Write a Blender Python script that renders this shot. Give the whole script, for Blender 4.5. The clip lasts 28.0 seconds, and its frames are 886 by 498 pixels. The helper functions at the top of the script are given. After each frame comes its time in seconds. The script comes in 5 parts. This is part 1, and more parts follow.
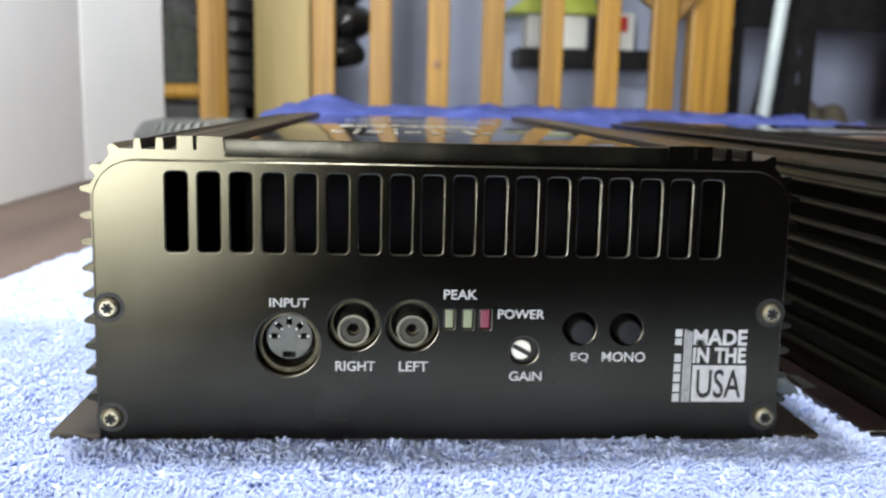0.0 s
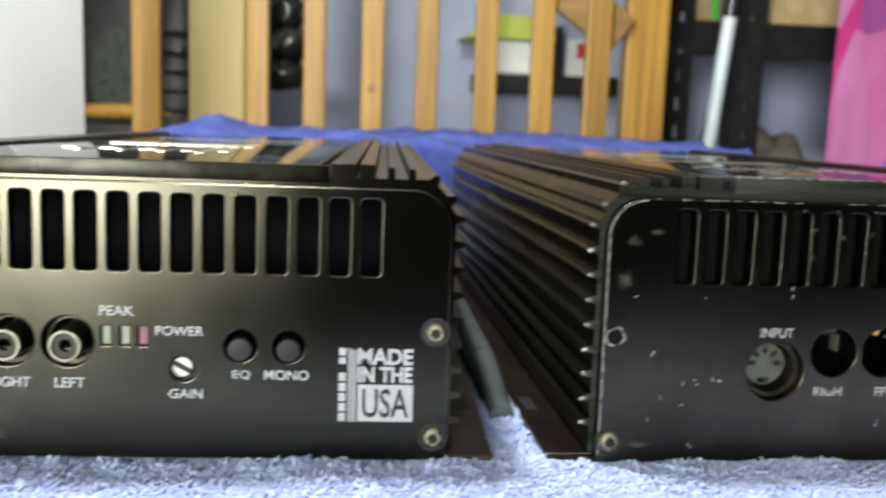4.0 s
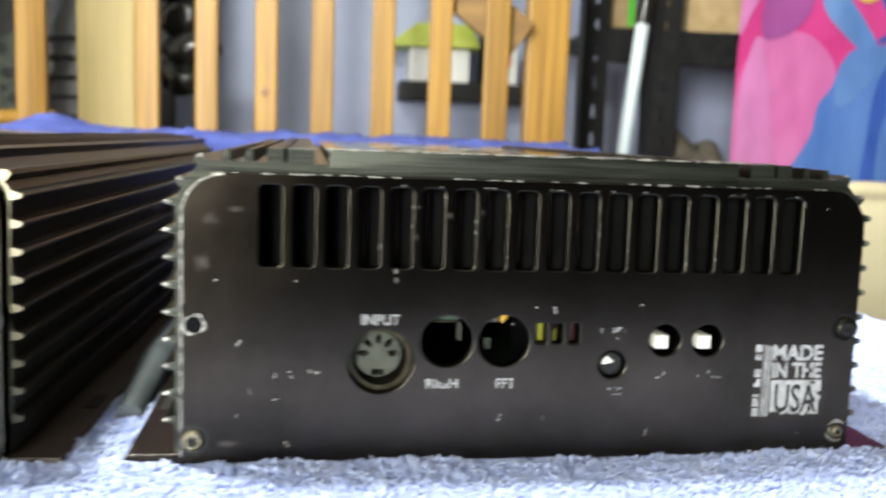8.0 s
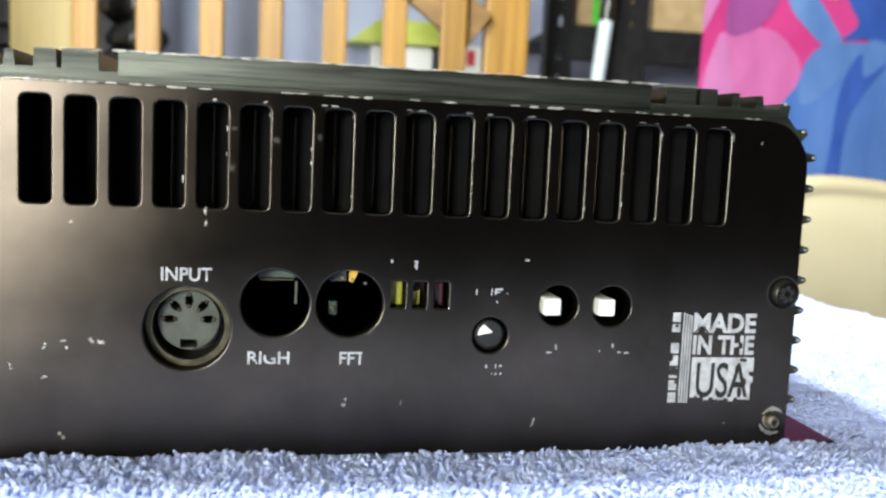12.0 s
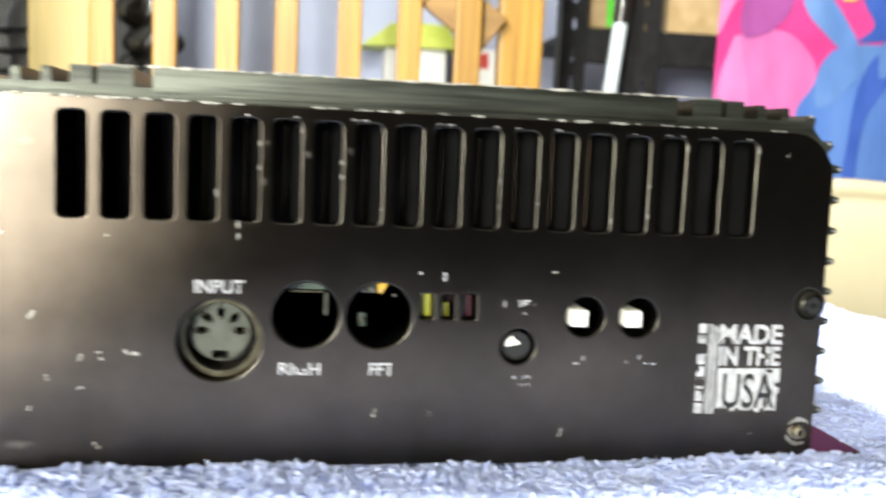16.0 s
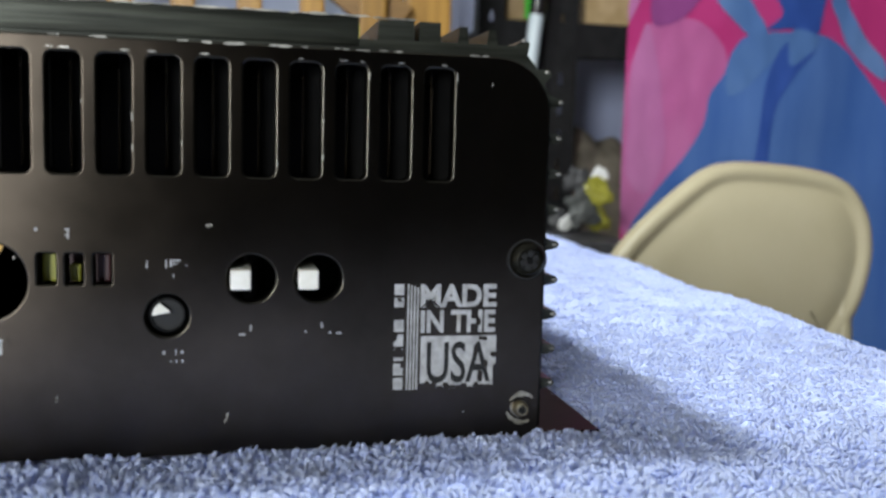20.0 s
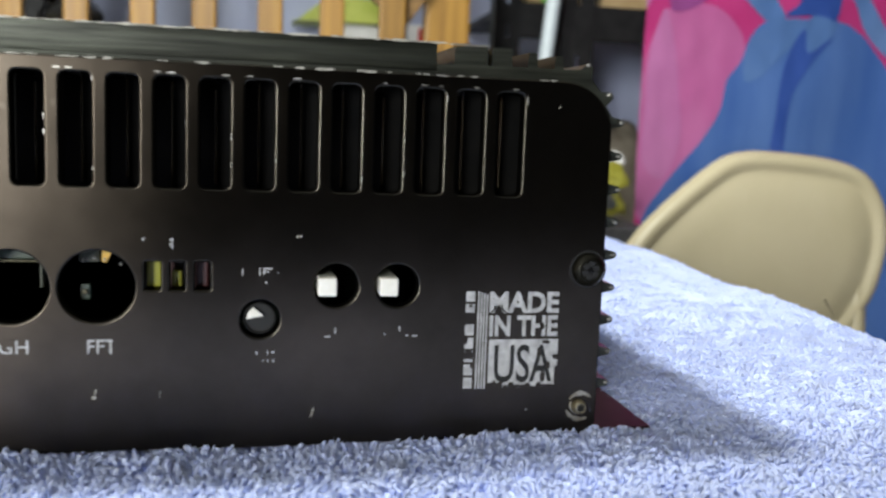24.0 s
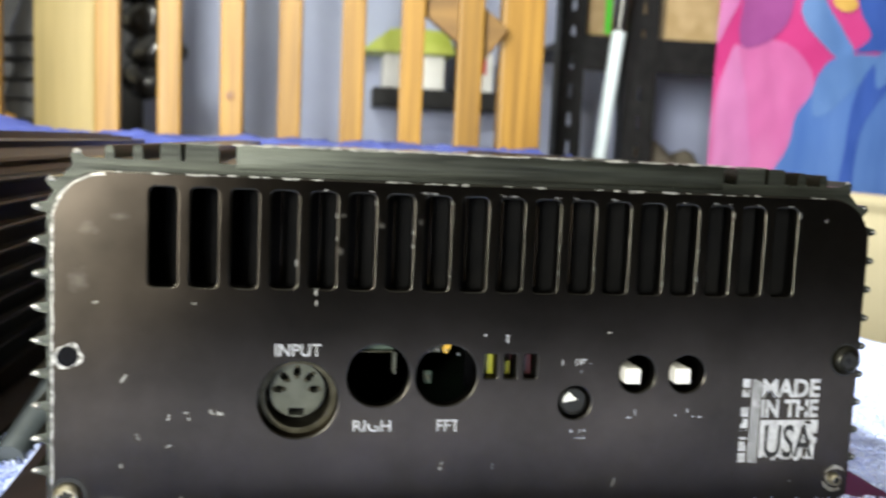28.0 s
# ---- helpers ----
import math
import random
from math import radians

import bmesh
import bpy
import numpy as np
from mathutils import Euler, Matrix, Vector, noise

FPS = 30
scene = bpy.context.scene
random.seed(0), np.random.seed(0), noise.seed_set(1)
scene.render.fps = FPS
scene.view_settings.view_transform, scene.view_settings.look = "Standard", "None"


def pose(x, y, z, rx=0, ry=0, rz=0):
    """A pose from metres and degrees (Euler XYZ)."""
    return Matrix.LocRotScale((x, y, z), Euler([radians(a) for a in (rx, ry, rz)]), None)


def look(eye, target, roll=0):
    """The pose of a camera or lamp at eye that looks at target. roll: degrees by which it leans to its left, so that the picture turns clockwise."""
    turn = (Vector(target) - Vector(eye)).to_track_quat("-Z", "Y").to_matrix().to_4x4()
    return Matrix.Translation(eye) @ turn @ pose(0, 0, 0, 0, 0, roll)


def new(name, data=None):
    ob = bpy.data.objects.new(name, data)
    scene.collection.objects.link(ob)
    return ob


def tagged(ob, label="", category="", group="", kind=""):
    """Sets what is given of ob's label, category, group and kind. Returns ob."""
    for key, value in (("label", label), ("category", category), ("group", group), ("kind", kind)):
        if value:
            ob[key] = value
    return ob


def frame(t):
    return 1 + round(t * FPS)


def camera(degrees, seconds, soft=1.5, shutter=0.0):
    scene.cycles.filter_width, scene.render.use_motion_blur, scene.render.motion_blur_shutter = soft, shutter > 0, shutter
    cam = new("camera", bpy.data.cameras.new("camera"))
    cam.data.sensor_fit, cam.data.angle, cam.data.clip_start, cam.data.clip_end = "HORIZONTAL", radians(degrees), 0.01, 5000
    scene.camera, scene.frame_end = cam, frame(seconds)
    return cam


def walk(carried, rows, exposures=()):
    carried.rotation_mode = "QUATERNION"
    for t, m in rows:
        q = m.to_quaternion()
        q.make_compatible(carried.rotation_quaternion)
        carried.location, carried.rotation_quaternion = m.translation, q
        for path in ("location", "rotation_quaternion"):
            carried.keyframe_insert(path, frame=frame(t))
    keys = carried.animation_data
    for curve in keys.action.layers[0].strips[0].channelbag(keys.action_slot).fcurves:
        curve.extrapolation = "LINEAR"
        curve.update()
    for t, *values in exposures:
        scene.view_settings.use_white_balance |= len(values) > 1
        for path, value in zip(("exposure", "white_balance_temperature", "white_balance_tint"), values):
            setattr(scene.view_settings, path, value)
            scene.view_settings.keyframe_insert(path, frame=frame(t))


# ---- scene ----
from mathutils import geometry

EXPOSURES = [(0.0, -0.28, 6650, 10), (3.0, -0.24, 6900, 8), (4.5, -0.08, 6800, 7), (7.0, 0.05, 7000, 8), (8.0, 0.28, 6950, 8), (9.0, 0.42, 6900, 8), (11.0, 0.08, 6500, 8), (14.0, 0.98, 7200, 9), (16.0, 0.86, 7150, 9), (17.0, 0.18, 6900, 10), (18.0, -0.38, 6700, 12), (20.0, -0.66, 6400, 11), (23.0, -0.42, 6700, 13), (24.0, -0.46, 6700, 11), (25.5, -0.54, 6500, 12), (27.0, -0.06, 6900, 10), (28.0, 0.36, 7000, 9)]
cam = camera(52.3, 28.0, soft=2.3, shutter=0.85)
cam.data.dof.use_dof, cam.data.dof.focus_distance, cam.data.dof.aperture_fstop = True, 0.20, 24.0
# seconds, eye x y z, yaw, pitch, roll
ROWS = [
    (0, 0.0707, -0.2134, 0.0847, -3.48, -9.61, 1.32),
    (0.5, 0.0788, -0.2149, 0.0868, -3.00, -9.70, 1.02),
    (1, 0.0898, -0.2144, 0.0851, -2.55, -9.75, 0.97),
    (1.5, 0.0992, -0.2141, 0.0846, -2.20, -9.79, 1.14),
    (2, 0.1150, -0.2108, 0.0846, -2.20, -9.46, 1.26),
    (2.5, 0.1287, -0.2097, 0.0814, -2.80, -9.14, 1.52),
    (3, 0.1349, -0.2125, 0.0862, -2.88, -9.32, 1.70),
    (3.5, 0.1420, -0.2136, 0.0845, -2.97, -9.30, 1.94),
    (4, 0.1522, -0.2177, 0.0853, -3.87, -8.07, 2.05),
    (4.5, 0.1662, -0.2140, 0.0820, -4.31, -7.77, 1.97),
    (6.5, 0.1884, -0.2079, 0.0798, -5.60, -7.52, 2.18),
    (7, 0.2056, -0.2092, 0.0772, -5.73, -7.40, 2.19),
    (7.5, 0.2267, -0.2119, 0.0784, -5.76, -7.32, 2.05),
    (8, 0.2468, -0.2060, 0.0780, -5.88, -7.18, 2.04),
    (8.5, 0.2671, -0.1962, 0.0714, -5.90, -6.87, 2.21),
    (9, 0.2806, -0.1892, 0.0722, -6.16, -6.80, 2.00),
    (9.5, 0.2914, -0.1831, 0.0699, -6.36, -6.60, 1.88),
    (10, 0.2950, -0.1783, 0.0644, -6.66, -6.55, 2.09),
    (10.5, 0.2931, -0.1776, 0.0625, -6.94, -6.46, 2.47),
    (11, 0.2852, -0.1711, 0.0625, -7.25, -6.47, 2.67),
    (11.5, 0.2813, -0.1674, 0.0609, -7.43, -6.52, 2.73),
    (13.5, 0.2692, -0.1555, 0.0589, -7.75, -6.60, 2.23),
    (14, 0.2640, -0.1589, 0.0591, -7.75, -6.64, 2.34),
    (14.5, 0.2612, -0.1637, 0.0616, -7.56, -6.68, 2.49),
    (15, 0.2600, -0.1656, 0.0626, -7.34, -6.65, 2.58),
    (15.5, 0.2611, -0.1678, 0.0646, -7.09, -6.66, 2.46),
    (16, 0.2757, -0.1651, 0.0618, -6.74, -6.47, 2.50),
    (16.5, 0.2943, -0.1604, 0.0595, -6.70, -6.36, 2.29),
    (17, 0.3106, -0.1535, 0.0616, -6.99, -6.27, 2.31),
    (17.5, 0.3233, -0.1488, 0.0616, -7.54, -6.16, 2.39),
    (18, 0.3304, -0.1503, 0.0662, -8.15, -6.16, 2.22),
    (18.5, 0.3282, -0.1500, 0.0625, -8.76, -6.02, 2.12),
    (19, 0.3293, -0.1460, 0.0577, -9.27, -5.84, 2.08),
    (19.5, 0.3309, -0.1446, 0.0516, -9.61, -5.99, 1.69),
    (20, 0.3309, -0.1451, 0.0515, -9.87, -6.23, 1.53),
    (20.5, 0.3305, -0.1429, 0.0507, -8.95, -7.21, 1.77),
    (22.5, 0.3236, -0.1473, 0.0585, -9.49, -7.68, 1.96),
    (23, 0.3149, -0.1479, 0.0592, -9.64, -7.76, 2.04),
    (23.5, 0.3135, -0.1511, 0.0586, -9.42, -7.94, 2.14),
    (24, 0.3175, -0.1547, 0.0584, -9.43, -7.64, 2.19),
    (24.5, 0.3190, -0.1545, 0.0568, -9.22, -7.40, 2.27),
    (25, 0.3135, -0.1537, 0.0537, -9.49, -7.48, 2.31),
    (25.5, 0.3141, -0.1540, 0.0509, -9.37, -7.80, 2.28),
    (26, 0.3087, -0.1548, 0.0576, -9.43, -7.63, 2.54),
    (26.5, 0.3007, -0.1561, 0.0628, -9.27, -7.64, 2.86),
    (27, 0.2880, -0.1633, 0.0665, -8.89, -7.60, 2.94),
    (27.5, 0.2712, -0.1703, 0.0737, -8.20, -7.22, 2.69),
    (28, 0.2596, -0.1727, 0.0756, -7.27, -6.56, 2.52),
]
walk(cam, [(t, pose(x, y, z, 90 + pitch, 0, yaw) @ pose(0, 0, 0, 0, 0, roll)) for t, x, y, z, yaw, pitch, roll in ROWS], EXPOSURES)

# ---- light ----
world = bpy.data.worlds.new("room_air")
scene.world = world
world.use_nodes = True
world.node_tree.nodes["Background"].inputs[0].default_value = (0.75, 0.85, 1.0, 1)
world.node_tree.nodes["Background"].inputs[1].default_value = 0.02


# hanging lamp over the table
bulb = bpy.data.lights.new("hanging_bulb", "POINT")
bulb.energy, bulb.shadow_soft_size, bulb.color = 48.0, 0.040, (0.95, 1.0, 0.94)
new("hanging_bulb", bulb).matrix_world = pose(0.010, 0.152, 0.690)
# daylight in the window of the wall behind the camera
win = bpy.data.lights.new("window_light", "AREA")
win.shape, win.size, win.size_y, win.energy, win.color = "RECTANGLE", 0.52, 0.86, 165.0, (0.91, 0.955, 0.955)
new("window_light", win).matrix_world = look((-0.88, -2.64, 0.36), (-0.88, 0.0, 0.36))


# ---- materials ----
def nodes_of(name):
    m = bpy.data.materials.new(name)
    m.use_nodes = True
    nt = m.node_tree
    return m, nt, nt.nodes["Principled BSDF"]


def link(nt, a, b):
    nt.links.new(a, b)


def tex_coord(nt, scale):
    tc = nt.nodes.new("ShaderNodeTexCoord")
    mp = nt.nodes.new("ShaderNodeMapping")
    mp.inputs["Scale"].default_value = scale
    link(nt, tc.outputs["Object"], mp.inputs["Vector"])
    return mp.outputs["Vector"]


def noise_node(nt, vec, scale, detail=4.0, rough=0.55):
    n = nt.nodes.new("ShaderNodeTexNoise")
    n.inputs["Scale"].default_value, n.inputs["Detail"].default_value = scale, detail
    n.inputs["Roughness"].default_value = rough
    link(nt, vec, n.inputs["Vector"])
    return n.outputs["Fac"]


def ramp(nt, fac, stops):
    r = nt.nodes.new("ShaderNodeValToRGB")
    els = r.color_ramp.elements
    while len(els) < len(stops):
        els.new(0.5)
    for el, (p, c) in zip(els, stops):
        el.position, el.color = p, (*c, 1)
    link(nt, fac, r.inputs["Fac"])
    return r.outputs["Color"]


def bump(nt, bsdf, fac, strength, dist):
    b = nt.nodes.new("ShaderNodeBump")
    b.inputs["Strength"].default_value, b.inputs["Distance"].default_value = strength, dist
    link(nt, fac, b.inputs["Height"])
    link(nt, b.outputs["Normal"], bsdf.inputs["Normal"])


def mat(name, dark, light, rough, metal=0.0, scale=40.0, stretch=(1, 1, 1), bumps=0.0, spec=0.5, rough2=None, detail=4.0, low=0.35, high=0.65, random_value=0.0):
    """A two-tone mottled surface with grain; stretch squeezes the pattern along an axis."""
    m, nt, b = nodes_of(name)
    vec = tex_coord(nt, stretch)
    fac = noise_node(nt, vec, scale, detail)
    col = ramp(nt, fac, [(low, dark), (high, light)])
    if random_value:
        info = nt.nodes.new("ShaderNodeObjectInfo")
        hsv = nt.nodes.new("ShaderNodeHueSaturation")
        rng = nt.nodes.new("ShaderNodeMapRange")
        rng.inputs["To Min"].default_value, rng.inputs["To Max"].default_value = 1 - random_value, 1 + random_value
        link(nt, info.outputs["Random"], rng.inputs["Value"])
        link(nt, rng.outputs["Result"], hsv.inputs["Value"])
        link(nt, col, hsv.inputs["Color"])
        col = hsv.outputs["Color"]
    link(nt, col, b.inputs["Base Color"])
    b.inputs["Metallic"].default_value = metal
    b.inputs["Specular IOR Level"].default_value = spec
    if rough2 is None:
        b.inputs["Roughness"].default_value = rough
    else:
        fine = noise_node(nt, vec, scale * 0.3, 3.0)
        rr = ramp(nt, fine, [(0.3, (rough,) * 3), (0.7, (rough2,) * 3)])
        link(nt, rr, b.inputs["Roughness"])
    if bumps:
        bump(nt, b, fac, bumps, 0.001)
    return m


def soft_spot(nt, vec, x, z, rx, rz, wobble):
    """A soft-edged round mask at one place of the panel."""
    off = nt.nodes.new("ShaderNodeVectorMath")
    off.operation = "SUBTRACT"
    link(nt, vec, off.inputs[0])
    off.inputs[1].default_value = (x, 0, z)
    size = nt.nodes.new("ShaderNodeVectorMath")
    size.operation = "MULTIPLY"
    link(nt, off.outputs[0], size.inputs[0])
    size.inputs[1].default_value = (1 / rx, 0, 1 / rz)
    far = nt.nodes.new("ShaderNodeVectorMath")
    far.operation = "LENGTH"
    link(nt, size.outputs[0], far.inputs[0])
    add = nt.nodes.new("ShaderNodeMath")
    add.operation = "MULTIPLY_ADD"
    link(nt, wobble, add.inputs[0])
    add.inputs[1].default_value = 0.9
    link(nt, far.outputs["Value"], add.inputs[2])
    return ramp(nt, add.outputs[0], [(0.50, (1, 1, 1)), (0.98, (0, 0, 0))])


def panel_paint(name, base, spot, wear, rough, grain=0.06, smears=()):
    """Satin black anodising: soft even gloss, faint vertical brushing, smudges, and pale specks where it is worn."""
    m, nt, b = nodes_of(name)
    vec = tex_coord(nt, (1, 1, 1))
    smudge = noise_node(nt, vec, 28.0, 6.0, 0.6)
    gloss_col = ramp(nt, smudge, [(0.3, base), (0.75, spot)])
    speck = noise_node(nt, vec, 330.0, 2.0, 0.5)
    big = noise_node(nt, vec, 60.0, 2.0, 0.5)
    mul = nt.nodes.new("ShaderNodeMath")
    mul.operation = "MULTIPLY"
    link(nt, speck, mul.inputs[0])
    link(nt, big, mul.inputs[1])
    mask = ramp(nt, mul.outputs[0], [(wear, (0, 0, 0)), (wear + 0.03, (1, 1, 1))])
    film = None
    if smears:
        wobble = noise_node(nt, vec, 520.0, 4.0, 0.6)
        for x, z, rx, rz in smears:
            one = soft_spot(nt, vec, x, z, rx, rz, wobble)
            if film is None:
                film = one
            else:
                top = nt.nodes.new("ShaderNodeMath")
                top.operation = "MAXIMUM"
                link(nt, film, top.inputs[0])
                link(nt, one, top.inputs[1])
                film = top.outputs[0]
    mix = nt.nodes.new("ShaderNodeMix")
    mix.data_type = "RGBA"
    link(nt, mask, mix.inputs["Factor"])
    mix.inputs[6].default_value = (0.0014, 0.0013, 0.0012, 1)
    mix.inputs[7].default_value = (0.30, 0.28, 0.24, 1)
    under = mix.outputs[2]
    if film is not None:
        dusty = nt.nodes.new("ShaderNodeMix")
        dusty.data_type = "RGBA"
        link(nt, film, dusty.inputs["Factor"])
        link(nt, under, dusty.inputs[6])
        dusty.inputs[7].default_value = (0.040, 0.037, 0.032, 1)
        under = dusty.outputs[2]
    link(nt, under, b.inputs["Base Color"])
    b.inputs["Roughness"].default_value, b.inputs["Specular IOR Level"].default_value = 0.9, 0.0
    brush = noise_node(nt, tex_coord(nt, (1, 1, 0.02)), 2600.0, 2.0)
    relief = nt.nodes.new("ShaderNodeBump")
    relief.inputs["Strength"].default_value, relief.inputs["Distance"].default_value = grain, 0.0004
    link(nt, brush, relief.inputs["Height"])
    sheen = nt.nodes.new("ShaderNodeBsdfGlossy")
    sheen.distribution = "BECKMANN"
    link(nt, gloss_col, sheen.inputs["Color"])
    rr = ramp(nt, smudge, [(0.25, (rough,) * 3), (0.8, (rough + 0.04,) * 3)])
    link(nt, rr, sheen.inputs["Roughness"])
    link(nt, relief.outputs["Normal"], sheen.inputs["Normal"])
    both = nt.nodes.new("ShaderNodeAddShader")
    link(nt, b.outputs[0], both.inputs[0])
    link(nt, sheen.outputs[0], both.inputs[1])
    link(nt, both.outputs[0], nt.nodes["Material Output"].inputs["Surface"])
    return m


def soft_pile(name, dark, light):
    """Cotton loops: some of the light goes through them."""
    m, nt, b = nodes_of(name)
    info = nt.nodes.new("ShaderNodeNewGeometry")
    clump = noise_node(nt, tex_coord(nt, (1, 1, 1)), 130.0, 3.0)
    add = nt.nodes.new("ShaderNodeMath")
    add.operation = "MULTIPLY_ADD"
    link(nt, info.outputs["Random Per Island"], add.inputs[0])
    add.inputs[1].default_value = 0.35
    link(nt, clump, add.inputs[2])
    col = ramp(nt, add.outputs[0], [(0.40, dark), (0.95, light)])
    link(nt, col, b.inputs["Base Color"])
    b.inputs["Roughness"].default_value, b.inputs["Specular IOR Level"].default_value = 0.95, 0.05
    glow = nt.nodes.new("ShaderNodeBsdfTranslucent")
    link(nt, col, glow.inputs["Color"])
    mix = nt.nodes.new("ShaderNodeMixShader")
    mix.inputs[0].default_value = 0.55
    link(nt, b.outputs[0], mix.inputs[1])
    link(nt, glow.outputs[0], mix.inputs[2])
    link(nt, mix.outputs[0], nt.nodes["Material Output"].inputs["Surface"])
    return m


def plain(name, colour, rough=0.5, metal=0.0, spec=0.5):
    m, nt, b = nodes_of(name)
    b.inputs["Base Color"].default_value = (*colour, 1)
    b.inputs["Roughness"].default_value, b.inputs["Metallic"].default_value = rough, metal
    b.inputs["Specular IOR Level"].default_value = spec
    return m


PANEL_CLEAN = panel_paint("panel_black_satin", (0.031, 0.0285, 0.020), (0.043, 0.040, 0.030), 0.60, 0.245, 0.004)
PANEL_WORN = panel_paint("panel_black_worn", (0.030, 0.025, 0.020), (0.070, 0.057, 0.045), 0.50, 0.285, 0.006, ((0.0078, 0.0577, 0.0036, 0.0030), (0.0136, 0.0600, 0.0040, 0.0016), (0.0551, 0.0615, 0.0018, 0.0010), (0.0627, 0.0597, 0.0018, 0.0015), (0.0546, 0.0544, 0.0016, 0.0018), (0.0704, 0.0605, 0.0014, 0.0018), (0.0120, 0.0050, 0.0060, 0.0018), (0.0060, 0.0480, 0.0040, 0.0050)))
# rubbed thin edges; reflectance raised to strengthen their glints
PANEL_EDGE = panel_paint("panel_edge_rubbed_glint", (0.090, 0.084, 0.068), (0.140, 0.131, 0.110), 0.60, 0.27, 0.004)
PANEL_EDGE_WORN = panel_paint("panel_edge_worn", (0.026, 0.024, 0.020), (0.056, 0.052, 0.044), 0.60, 0.28, 0.004)
SINK = mat("heat_sink_black", (0.014, 0.014, 0.012), (0.044, 0.041, 0.034), 0.28, 0.8, 60.0, (1, 0.05, 1), 0.08, rough2=0.48)
SINK_WORN = mat("heat_sink_worn_black", (0.008, 0.0075, 0.0050), (0.028, 0.026, 0.017), 0.20, 0.8, 90.0, (1, 0.08, 1), 0.15, rough2=0.42, low=0.4, high=0.8)
SINK_END = mat("heat_sink_cut_end", (0.014, 0.015, 0.012), (0.048, 0.052, 0.041), 0.34, 0.7, 700.0, (0.05, 1, 1), 0.25, rough2=0.5)
PLATE = mat("plate_gloss_black", (0.008, 0.008, 0.009), (0.014, 0.014, 0.015), 0.04, 0.0, 30.0, rough2=0.09, spec=0.9)
PRINT = mat("print_silver_grey", (0.2723, 0.2723, 0.2772), (0.3366, 0.3366, 0.3415), 0.5, 0.0, 400.0)
PRINT_WORN = mat("print_worn_grey", (0.2112, 0.2112, 0.2112), (0.3485, 0.3485, 0.3485), 0.55, 0.0, 500.0)
CHROME = mat("nickel_silver", (0.396, 0.3816, 0.3456), (0.5184, 0.504, 0.468), 0.22, 1.0, 200.0, rough2=0.35)
BRASS_DULL = mat("screw_zinc_aged", (0.225, 0.195, 0.1275), (0.465, 0.4275, 0.33), 0.34, 1.0, 500.0, rough2=0.5)
BARE_METAL = mat("bare_aluminium_chip", (0.385, 0.378, 0.35), (0.56, 0.546, 0.518), 0.35, 0.8, 300.0)
SCRATCHED = mat("scratched_bare_rim", (0.06, 0.057, 0.051), (0.372, 0.36, 0.33), 0.45, 0.7, 700.0)
SLEEVE = mat("jack_sleeve_dull_nickel", (0.10, 0.095, 0.072), (0.165, 0.155, 0.125), 0.34, 1.0, 300.0, rough2=0.5)
# pale grey for the light caught on the liner's edges
LIT_EDGE = mat("liner_edge_lit_grey", (0.074, 0.065, 0.055), (0.112, 0.100, 0.086), 0.26, 0.9, 260.0)
SOCKET_GREY = mat("socket_grey_plastic", (0.07571, 0.08044, 0.07571), (0.1136, 0.1182, 0.1136), 0.7, 0.0, 200.0, spec=0.1)
SOCKET_OLIVE = mat("socket_olive_plastic", (0.04718, 0.05054, 0.04043), (0.07413, 0.07751, 0.06402), 0.7, 0.0, 200.0, spec=0.1)
GUARD = mat("guard_dark_green_grey", (0.018, 0.022, 0.018), (0.034, 0.039, 0.031), 0.7, 0.0, 60.0, spec=0.2)
INSULATOR = mat("insulator_olive_grey", (0.022, 0.021, 0.015), (0.040, 0.038, 0.029), 0.55, 0.0, 400.0, spec=0.2)
SOCKET_RIM = mat("socket_rim_olive_metal", (0.028, 0.025, 0.015), (0.066, 0.060, 0.041), 0.35, 0.9, 300.0, rough2=0.5)
SOCKET_BLACK = plain("socket_black_plastic", (0.012, 0.012, 0.012), 0.5, 0.0, 0.2)
# near black: shade inside the case and its holes is put into the colour
INSIDE = mat("inside_shade_black", (0.003, 0.003, 0.004), (0.006, 0.006, 0.007), 0.8, 0.0, 80.0, spec=0.05)
LINER = mat("liner_shaded_steel", (0.0016, 0.0016, 0.0016), (0.0035, 0.0033, 0.003), 0.7, 0.0, 120.0, rough2=0.8, spec=0.05)
PCB = mat("circuit_board_green", (0.008, 0.02, 0.012), (0.02, 0.036, 0.02), 0.5, 0.0, 120.0)
LED_GREEN = plain("led_pale_green", (0.150, 0.165, 0.100), 0.35)
LED_YELLOW = plain("led_olive_yellow", (0.20, 0.20, 0.02), 0.3)
SLATE = mat("rubber_slate_grey", (0.032, 0.041, 0.047), (0.056, 0.068, 0.077), 0.6, 0.0, 60.0)
AMBER = plain("contact_amber", (0.50, 0.29, 0.03), 0.4)
SCRATCH_PALE = mat("scratch_pale_metal", (0.10, 0.094, 0.080), (0.36, 0.345, 0.30), 0.5, 0.3, 900.0)
BUTTON_BLACK = plain("button_black_plastic", (0.004, 0.004, 0.004), 0.40, 0.0, 0.25)
LED_RED = plain("led_rose_red", (0.125, 0.018, 0.034), 0.35)
LED_DARKRED = plain("led_dark_red", (0.03, 0.0045, 0.006), 0.35)
SWITCH_WHITE = mat("switch_white_plastic", (0.56, 0.544, 0.48), (0.656, 0.64, 0.592), 0.4, 0.0, 300.0)
FLANGE_DARK = mat("base_plate_black", (0.020, 0.013, 0.009), (0.036, 0.024, 0.017), 0.40, 0.3, 80.0, rough2=0.55)
FLANGE = mat("base_plate_maroon", (0.006, 0.0034, 0.0034), (0.013, 0.006, 0.0055), 0.30, 0.5, 80.0, rough2=0.45)
